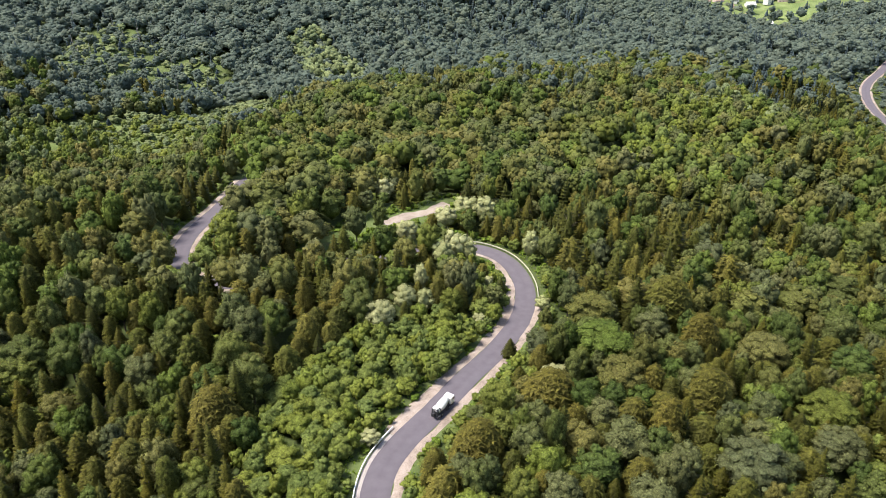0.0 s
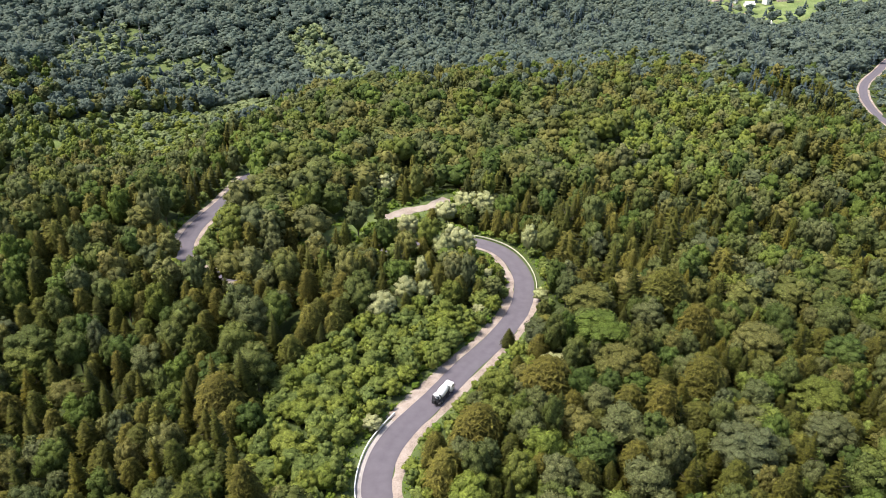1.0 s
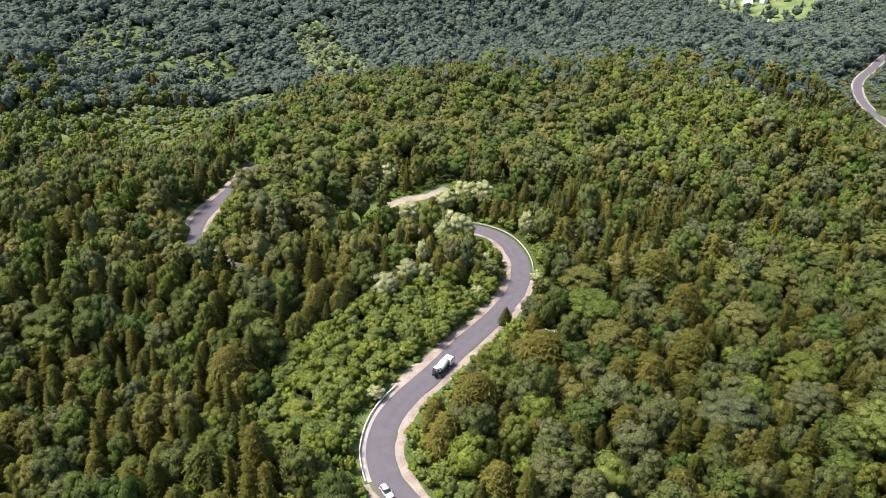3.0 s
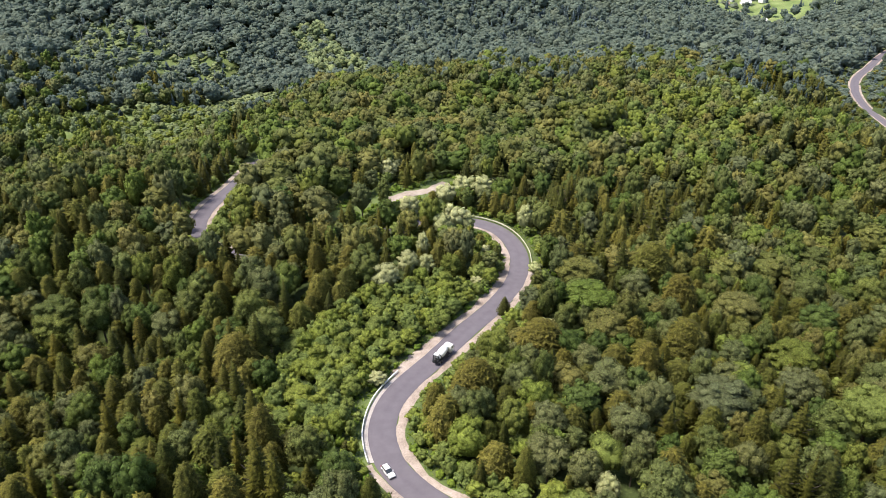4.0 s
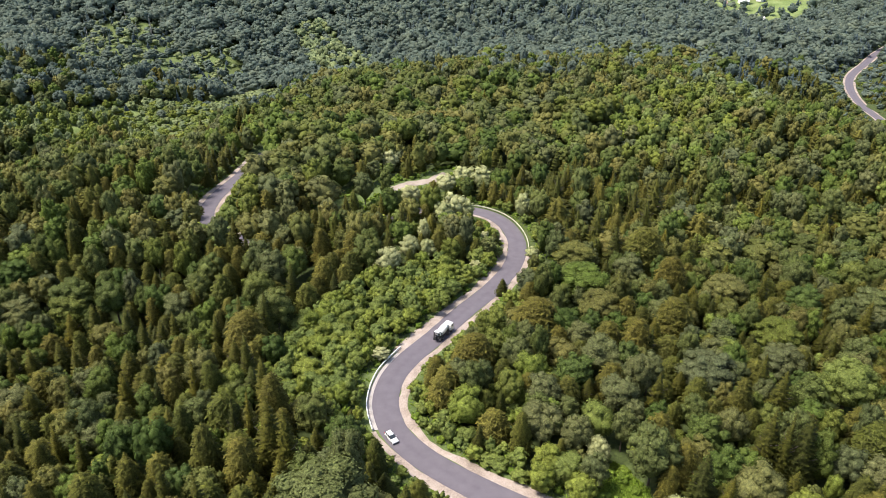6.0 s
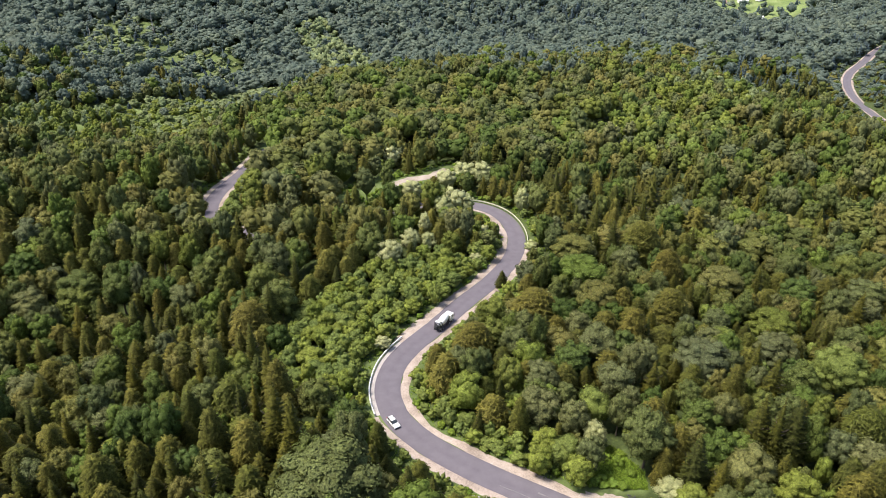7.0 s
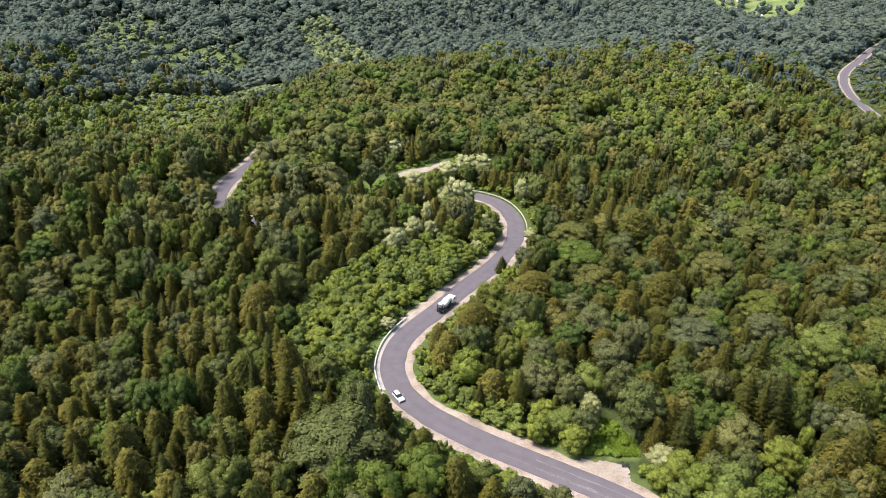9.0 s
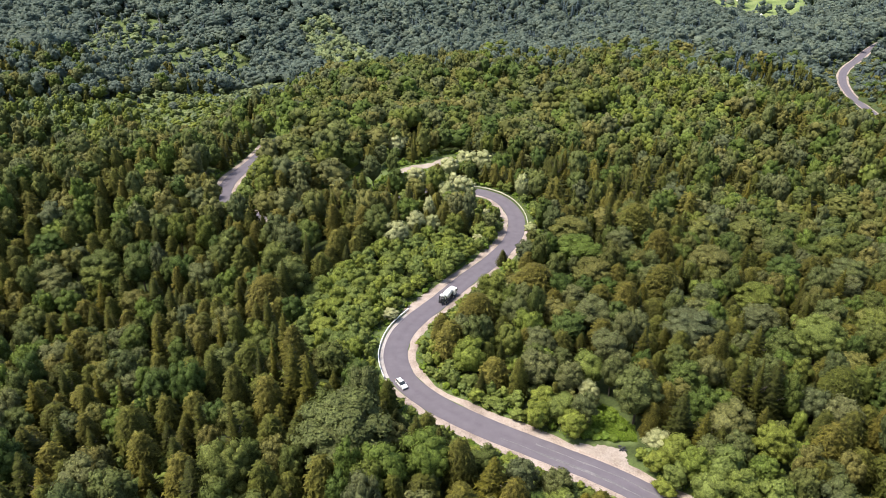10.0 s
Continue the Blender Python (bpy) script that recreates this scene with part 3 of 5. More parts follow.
RIGHT_SPRUCES = [  # x, y, height, crown radius
    (55.0, 113.5, 15, 3.8), (59.8, 138.9, 14, 2.5), (85.3, 122.0, 17, 3.8), (86.2, 112.1, 18, 4.1), (80.8, 88.5, 22, 4.3),
    (74.0, 91.3, 21, 4.4), (77.1, 89.0, 22, 3.2), (55.3, 79.1, 18, 4.2), (59.9, 75.3, 15, 3.3), (8.6, 97.7, 9, 2.2),
    (20.0, 178.1, 7, 2.7), (14.4, 109.6, 11, 2.3), (80.6, 164.3, 14, 3.3), (85.9, 163.0, 13, 2.9), (134.4, 159.4, 18, 4.0),
    (112.1, 137.7, 16, 3.6), (125.9, 177.9, 16, 3.5), (106.7, 174.7, 18, 3.8),
]
FAR_BEND_SPRUCES = [  # x, y, height, crown radius
    (58.5, 215.1, 22, 5.2), (89.4, 249.7, 22, 7.2), (49.4, 258.2, 20, 4.9), (28.2, 304.3, 15, 4.5), (81.1, 231.2, 20, 5.0),
    (62.0, 199.6, 20, 4.9), (143.8, 267.2, 18, 5.7), (142.8, 279.0, 16, 4.8), (35.0, 276.4, 14, 4.2),
]
RIGHT_LARCHES = [  # x, y, height, crown radius
    (18.4, 96.8, 13.5, 3.2), (75.1, 109.8, 17, 4.0), (28.2, 150.3, 15, 8.6), (8.3, 128.8, 15, 7.0), (56.2, 139.6, 16, 5.3),
    (70.8, 153.3, 16, 7.0), (77.3, 180.7, 18, 6.8), (100.5, 93.0, 16, 6.6), (88.3, 71.6, 15, 5.3), (72.7, 200.1, 20, 9.3),
    (45.9, 232.0, 18, 8.2), (102.7, 229.1, 18, 9.1),
]
RIGHT_ASHES = [  # x, y, height, crown radius
    (46.9, 87.6, 17, 5.7), (31.2, 96.8, 12, 3.8), (95.2, 115.8, 14, 5.2), (26.1, 114.2, 12, 4.4), (43.2, 99.6, 13, 3.8),
    (45.5, 113.8, 13, 5.2), (44.4, 131.8, 13, 6.1), (84.2, 148.5, 12, 5.2), (148.1, 233.1, 14, 7.5),
]
RIGHT_BEECHES = [  # x, y, height, crown radius
    (71.3, 124.0, 15, 8.5), (47.1, 175.6, 15, 9.5), (67.3, 80.1, 13, 5.6), (63.3, 98.2, 13, 5.5), (101.6, 149.3, 13, 7.8),
    (94.9, 176.6, 15, 7.7), (48.7, 159.6, 14, 7.2), (34.8, 122.2, 14, 6.1), (96.2, 133.0, 13, 6.5), (122.1, 176.1, 14, 6.8),
    (147.8, 179.1, 15, 7.8), (46.4, 194.5, 14, 8.1), (121.9, 215.3, 14, 7.7), (185.2, 257.6, 15, 8.1), (102.4, 207.7, 14, 6.9),
]
YOUNG_TREES = [  # x, y, height, crown radius
    (86.1, 82.5, 10, 2.0), (37.6, 103.6, 12, 4.2), (107.8, 119.2, 17, 7.8), (75.9, 73.5, 12, 5.0), (24.1, 123.6, 13, 4.3),
    (30.4, 81.6, 8, 3.5), (23.9, 90.5, 8, 3.7), (6.2, 108.2, 11, 4.3),
]
LEFT_SPRUCES = [  # x, y, height, crown radius
    (-46.6, 64.9, 24, 3.9), (-37.9, 87.2, 25, 5.6), (-33.9, 84.6, 23, 4.3), (-90.9, 74.3, 17, 3.8), (-105.6, 103.9, 16, 3.1),
    (-93.9, 99.4, 15, 3.1), (-85.1, 94.1, 15, 2.7), (-133.4, 148.1, 16, 4.4), (-127.9, 149.2, 16, 3.9), (-113.0, 147.5, 16, 3.9),
    (-103.2, 124.3, 16, 3.8), (-85.0, 119.6, 18, 3.7), (-103.5, 165.3, 18, 4.5), (-73.6, 114.0, 17, 3.0), (-65.5, 118.4, 19, 3.3),
]
MID_SPRUCES = [  # x, y, height, crown radius
    (-62.0, 153.0, 20, 4.5), (-54.2, 152.8, 20, 4.1), (-68.5, 148.5, 17, 3.1), (-84.6, 156.8, 17, 3.2), (-45.8, 113.6, 20, 3.5),
    (-53.7, 127.4, 20, 3.7), (-93.5, 153.9, 18, 3.6), (-57.5, 74.4, 19, 3.3), (-116.9, 170.6, 17, 3.8), (-48.5, 95.5, 19, 2.9),
    (-45.4, 97.7, 20, 2.7), (-83.0, 72.3, 13, 2.8), (-50.3, 174.8, 18, 3.8),
]
LEFT_ASHES = [  # x, y, height, crown radius
    (-19.6, 78.8, 22, 4.5), (-90.3, 109.4, 16, 4.7), (-23.7, 67.4, 20, 11.7), (-130.3, 183.9, 17, 8.0), (-89.5, 172.2, 15, 5.3),
]
LEFT_BEECHES = [  # x, y, height, crown radius
    (-30.9, 101.4, 16, 5.2), (-66.1, 90.8, 19, 4.6), (-75.9, 94.8, 15, 4.3), (-144.4, 174.7, 16, 7.4), (-129.0, 179.4, 15, 7.5),
    (-153.9, 193.6, 15, 7.2), (-76.5, 113.8, 15, 3.7), (-97.7, 130.0, 15, 4.5),
]
LEFT_LARCHES = [  # x, y, height, crown radius
    (-15.4, 89.7, 12, 3.3), (-52.4, 86.3, 19, 4.8), (-43.3, 81.8, 18, 4.9), (-58.9, 146.3, 17, 7.6), (-74.3, 75.3, 16, 5.0),
    (-86.0, 76.7, 14, 3.6), (-94.3, 93.4, 14, 3.4), (-62.1, 99.5, 16, 4.1), (-61.4, 119.4, 17, 4.5), (-42.2, 107.5, 18, 4.9),
    (-68.4, 81.9, 14, 4.0), (-74.2, 175.8, 17, 5.7),
]
LAY_BY_TREES = [  # x, y, height, crown radius
    (50.1, 77.5, 8, 3.0), (52.8, 72.3, 8, 3.1), (55.3, 66.9, 10, 3.8), (47.7, 69.2, 6, 2.8), (61.2, 64.4, 11, 4.0),
    (50.6, 64.0, 7, 3.2), (56.1, 59.1, 9, 3.9), (63.7, 58.0, 11, 4.1), (69.0, 54.2, 12, 4.2), (48.1, 62.5, 4, 2.7),
    (27.6, 87.9, 8, 3.7), (21.6, 84.5, 8, 3.3), (29.7, 82.4, 6, 2.8),
]
MARKED = {
    "willow_tree": WILLOWS,
    "beech_tree": RIGHT_BEECHES + LEFT_BEECHES + BEECHES_BEYOND,
    "ash_tree": RIGHT_ASHES + LEFT_ASHES,
    "young_tree": YOUNG_TREES + LAY_BY_TREES,
    "larch_tree": RIGHT_LARCHES + LEFT_LARCHES,
    "spruce_tree": RIGHT_SPRUCES + LEFT_SPRUCES + MID_SPRUCES + FAR_BEND_SPRUCES + SPRUCES_BEYOND,
}


YOUNG_STAND = [(-47, 112), (-46, 165), (-28, 187), (2, 199), (22, 205), (17, 186), (-8, 152), (-17, 140), (-23, 122), (-26, 106)]
LEFT_VALLEY = [(-330, 504), (-282, 518), (-257, 554), (-217, 566), (-198, 656), (-157, 660), (-127, 550), (-136, 498), (-155, 480), (-165, 449), (-178, 440), (-213, 462), (-252, 464), (-330, 465)]
PLANTATION = [(-330, 503), (-284, 514), (-266, 515), (-226, 498), (-207, 461), (-263, 471), (-325, 472)]
LIME_SLOPE = [(-168, 799), (-145, 812), (-122, 793), (-99, 744), (-70, 732), (-69, 667), (-114, 685), (-148, 731)]
BLUE_BAND = [(-367, 577), (-328, 584), (-316, 592), (-292, 641), (-227, 585), (-231, 546), (-282, 519), (-345, 505)]
DARK_EDGE = [(-171, 455), (-141, 486), (-135, 561), (-113, 499), (-111, 402), (-105, 336), (-102, 306), (-110, 267), (-167, 409)]
LEFT_BLUE = [(-310, 461), (-200, 456), (-153, 383), (-128, 279), (-164, 295), (-180, 238)]
BEECH_HILL = [(-97, 297), (-107, 366), (-101, 429), (-94, 617), (-39, 591), (0, 492), (41, 449), (78, 436), (93, 383), (85, 347), (55, 305), (23, 316), (13, 338), (-24, 340), (-46, 297), (-44, 262), (-64, 244), (-81, 245), (-93, 261)]
BRIGHT_HILL = [(91, 372), (139, 455), (200, 537), (262, 600), (247, 495), (172, 386), (130, 319), (96, 330)]
DARK_RIGHT = [(288, 740), (338, 710), (362, 644), (322, 522), (259, 463), (244, 498), (259, 605)]
LOW_MID = [(25, 309), (55, 303), (93, 329), (133, 312), (119, 259), (61, 214), (34, 218), (25, 246)]
TOP_SPRUCES = [(157, 804), (263, 773), (210, 577), (150, 472), (116, 450), (90, 436)]
# place, share of spruce and of larch, share of young trees, height from and to, crown radius from and to, closeness, share left bare
STANDS = [
    (BEECH_HILL, 0.08, 0.08, 0.0, 13, 20, 4.2, 7.4, 0.58, 0.0),
    (BRIGHT_HILL, 0.12, 0.12, 0.48, 9, 15, 2.8, 5.2, 0.6, 0.0),
    (DARK_RIGHT, 0.78, 0.78, 0.0, 12, 18, 3.6, 5.4, 0.56, 0.0),
    (TOP_SPRUCES, 0.42, 0.42, 0.0, 12, 19, 3.8, 5.8, 0.58, 0.0),
    (LOW_MID, 0.5, 0.64, 0.0, 11, 19, 3.2, 5.2, 0.6, 0.0),
    (DARK_EDGE, 0.52, 0.52, 0.0, 12, 19, 3.6, 5.6, 0.6, 0.0),
    (LEFT_BLUE, 0.36, 0.36, 0.0, 11, 19, 3.4, 5.6, 0.6, 0.0),
    (BLUE_BAND, 0.2, 0.2, 0.0, 11, 18, 4.2, 6.2, 0.58, 0.0),
    (HILL_MEADOW, 0.34, 0.34, 0.5, 3, 11, 1.8, 4.2, 0.62, 0.45),
    (LIME_SLOPE, 0.1, 0.1, 0.85, 8, 12, 2.6, 4.2, 0.58, 0.0),
    (LEFT_VALLEY, 0.08, 0.08, 0.9, 4, 8, 2.4, 4.2, 0.56, 0.08),
    (PLANTATION, 0.0, 0.0, 1.0, 9, 11.5, 2.5, 3.3, 0.5, 0.0),
]
ROAD_GAP = [(262, 380), (282, 450), (310, 530), (352, 630), (392, 720), (440, 770), (480, 800), (470, 640), (420, 500), (330, 380)]
rng = np.random.RandomState(7)


def stands(x, y):
    """An uneven field from 0 to 1 with patches of some fifteen to thirty metres."""
    q = np.random.RandomState(3)
    f = np.zeros(len(x))
    for _ in range(9):
        a, k = q.uniform(0, 6.283), 6.283 / q.uniform(13, 34)
        f += np.sin(k * (x * math.cos(a) + y * math.sin(a)) + q.uniform(0, 6.283))
    return 1 / (1 + np.exp(-0.85 * f))


OPEN_ROAD = np.vstack([stretch(MAIN_ROAD, (-101, 246), (-102.6, 284)), stretch(MAIN_ROAD, (85, 30), (17, 252)), stretch(FAR_ROAD, (505, 820), (382, 590))])
OUTER_EDGE = stretch(MAIN_ROAD, (-102.5, 282), (-100.3, 338)) - (2.2, 0, 0)
FIRST_SEEN = np.vstack([stretch(TRACK, (-24, 281), (1, 301)), stretch(MAIN_ROAD, (-102, 252), (-102.5, 262))])


def forest():
    """Rows of x, y, kind, height and crown radius for the whole wood, marked trees first."""
    rows, cells = [], {}

    def free(x, y, r, close):
        cx, cy = int(x // 12), int(y // 12)
        for i in (-1, 0, 1):
            for j in (-1, 0, 1):
                for ox, oy, orad in cells.get((cx + i, cy + j), ()):
                    if (ox - x) ** 2 + (oy - y) ** 2 < (close * (r + orad)) ** 2:
                        return False
        return True

    def hides(x, y, h, z):
        """Whether a tree that high would stand before the road, seen from either end of the flight."""
        for cy in (0.0, -55.7):
            up = 120 - z
            for part_ in (0.45, 0.72, 1.0):
                s = h * part_ / (up - h * part_)
                px, py = x + x * s, y + (y - cy) * s
                if cy == 0.0 and np.hypot(FIRST_SEEN[:, 0] - px, FIRST_SEEN[:, 1] - py).min() < 3.4:
                    return True
                if np.hypot(OPEN_ROAD[:, 0] - px, OPEN_ROAD[:, 1] - py).min() < 5.0:
                    return True
                if np.hypot(OUTER_EDGE[:, 0] - px, OUTER_EDGE[:, 1] - py).min() < 3.8:
                    return True
        return False

    marks = np.array([q for some in MARKED.values() for q in some])
    mark_z = ground_z(marks[:, 0], marks[:, 1]) + 0.5 * marks[:, 2]

    def room(x, y, r):
        """How high the treetop may reach before it hides a marked tree behind it."""
        top = 1e9
        for cy in (0.0, -55.7):
            dx, dy = marks[:, 0], marks[:, 1] - cy
            L = np.hypot(dx, dy)
            along, off = (x * dx + (y - cy) * dy) / L, np.abs(x * dy - (y - cy) * dx) / L
            m = (off < 0.75 * (r + marks[:, 3])) & (L - along > 0.5) & (L - along < 45)
            if m.any():
                top = min(top, float((120 + (mark_z[m] - 120) * along[m] / L[m]).min()))
        return top

    def put(x, y, kind, h, r):
        rows.append((x, y, kind, h, r))
        cells.setdefault((int(x // 12), int(y // 12)), []).append((x, y, r))

    for kind, some in MARKED.items():
        for x, y, h, r in some:
            if free(x, y, r, 0.3):
                put(x, y, kind, h, r)
    for x0, x1, y0, y1, cell in ((-260, 260, 10, 240, 2.6), (-420, 420, 240, 430, 3.4), (-620, 700, 430, 700, 3.9), (-900, 1100, 700, 1380, 4.6)):
        n = int((x1 - x0) * (y1 - y0) / cell ** 2)
        x, y = rng.uniform(x0, x1, n), rng.uniform(y0, y1, n)
        keep = np.abs(x) < 0.64 * (y + 62) + 22
        x, y = x[keep], y[keep]
        zs = ground_z(x, y)
        seen = (120 - zs) / y > 0.163  # below the flight's view
        x, y, zs = x[seen], y[seen], zs[seen]
        road_far = np.minimum(nearest(MAIN_ROAD, x, y)[0], nearest(FAR_ROAD, x, y)[0])
        track_far = nearest(TRACK, x, y)[0]
        young, sight = inside(YOUNG_STAND, x, y), inside(ROAD_GAP, x, y)
        bare = (inside(VALLEY_MEADOW, x, y) & (rng.rand(len(x)) < 0.97)) | inside(VERGE, x, y) | inside(LAY_BY, x, y)
        u, v, w, g, hue = rng.rand(5, len(x))
        v = 0.4 * v + 0.6 * stands(x, y)
        far_ = y > 640
        spr = np.where(far_, np.where(x < -60, 0.24, 0.5), np.where(x < 0, 0.27, np.where(x < 70, 0.2, 0.28)))
        lar = np.where(far_, np.where(x < -60, 0.24, 0.5), np.where(x < 0, 0.52, np.where(x < 70, 0.44, 0.47)))
        spr[(x < -95) & (y > 170) & (y < 400)] *= 0.6
        sapling = np.zeros(len(x))
        high, wide = np.where(x < 0, 16, 15) + 8 * (w - 0.5), 3.4 + 2.5 * u
        high[far_], wide[far_] = (11 + 7 * w)[far_], (4.2 + 2.2 * u)[far_]
        tight = np.where(far_, 0.56, 0.58)
        for poly, sp, la, yo, h0, h1, r0, r1, near_, gap in STANDS:
            m = inside(poly, x, y)
            spr[m], lar[m], sapling[m], tight[m] = sp, la, yo, near_
            high[m], wide[m] = (h0 + (h1 - h0) * w)[m], (r0 + (r1 - r0) * (0.5 * u + 0.5 * w))[m]
            bare |= m & (g < gap)
        for i in range(len(x)):
            if bare[i]:
                continue
            h, r, close = high[i], wide[i], tight[i]
            sp, la, sap = spr[i], lar[i], sapling[i]
            if young[i]:
                sp, la, h, r, close, sap = 0.0, 0.0, 4.5 + 4 * w[i], 1.8 + 1.9 * u[i], 0.62, 1.0
            elif (road_far[i] < (8.5 if (x[i] > 0 and y[i] > 190) or x[i] < -90 else 12.5) and not (x[i] < 2 and 205 < y[i] < 252)) or track_far[i] < 7:
                sp, la, h, r, close = 0.12, 0.12, 2.2 + 3.5 * w[i], 1.2 + 1.3 * u[i], 0.6
            if sight[i]:
                h, r = h * 0.4, r * 0.55
            kind = "spruce_tree" if v[i] < sp else ("larch_tree" if v[i] < la else "beech_tree")
            if kind == "beech_tree" and (g[i] < sap or (h < 7 and not sight[i])):
                kind = "young_tree"
            elif kind == "beech_tree" and y[i] < 640 and hue[i] < 0.24:
                kind = "ash_tree"
            if kind == "spruce_tree":
                h, r = h * 0.84, 0.22 * h + 0.9 * u[i] + 0.4
            elif kind == "larch_tree":
                h = h * 0.82
            limit = 5.7 + r * 0.65 if not (x[i] < 0 and 205 < y[i] < 252) else 3.5 + r * 0.2
            if road_far[i] < limit or track_far[i] < 4.6 + r * 0.8:
                continue
            if not free(x[i], y[i], r, close):
                continue
            near_road = min(road_far[i], track_far[i]) < 45
            if near_road and hides(x[i], y[i], h, zs[i]):
                h, r = h * 0.5, r * 0.75
                kind = "young_tree" if kind == "beech_tree" else kind
                if hides(x[i], y[i], h, zs[i]):
                    h, r, kind = min(h * 0.4, 2.2), min(r, 1.5), "shrub"
                    if hides(x[i], y[i], h, zs[i]):
                        continue
            top = room(x[i], y[i], r) - zs[i] if y[i] < 330 else 1e9
            if h > top:
                h, r = max(top, 1.5), r * max(0.5, top / h)
                kind = "shrub" if h < 2.6 else (kind if h > 7 or kind == "spruce_tree" else "young_tree")
                r = min(r, 0.6 * h) if kind == "shrub" else r
            put(x[i], y[i], kind, h, r)
    n = 26000
    x, y = rng.uniform(-330, 330, n), rng.uniform(-190, 430, n)
    ok = ((np.abs(x) > 0.64 * (y + 62) + 24) | (y < 8)) & (nearest(MAIN_ROAD, x, y)[0] > 13)
    for px, py in zip(x[ok], y[ok]):  # the wood beside and below the flight
        a = rng.rand()
        r = rng.uniform(3.6, 5.6)
        if free(px, py, r, 0.6):
            put(px, py, "spruce_tree" if a < 0.35 else "beech_tree", rng.uniform(11, 18), r * (0.75 if a < 0.35 else 1.0))
    n = 5000
    x, y = rng.uniform(-190, 190, n), rng.uniform(10, 250, n)
    far = np.minimum(nearest(MAIN_ROAD, x, y)[0], nearest(TRACK, x, y)[0])
    ok = (np.abs(x) < 0.64 * (y + 62) + 15) & (far > 8) & ~inside(VERGE, x, y) & ~inside(LAY_BY, x, y)
    for px, py, pz in zip(x[ok], y[ok], ground_z(x[ok], y[ok])):  # saplings in the gaps
        h = rng.uniform(3, 7)
        if free(px, py, 1.6, 0.6) and not hides(px, py, h, pz):
            put(px, py, "young_tree", h, rng.uniform(1.4, 2.2))
    n = 12000
    x, y = rng.uniform(-130, 130, n), rng.uniform(30, 345, n)
    far, off = nearest(MAIN_ROAD, x, y)[0], nearest(TRACK, x, y)[0]
    ok = (((far > 6.6) & (far < 13)) | ((off > 4.6) & (off < 10) & (far > 7)) | inside(VERGE, x, y) & (far > 6.6) & (rng.rand(n) < 0.25)) & (off > 4.4) & ~inside(LAY_BY, x, y)
    for px, py, pz in zip(x[ok], y[ok], ground_z(x[ok], y[ok])):  # shrubs along the edges
        r, h = rng.uniform(0.7, 1.5), rng.uniform(0.8, 2.3)
        if free(px, py, r, 0.55) and not hides(px, py, h, pz):
            put(px, py, "shrub", h, r)
    return rows


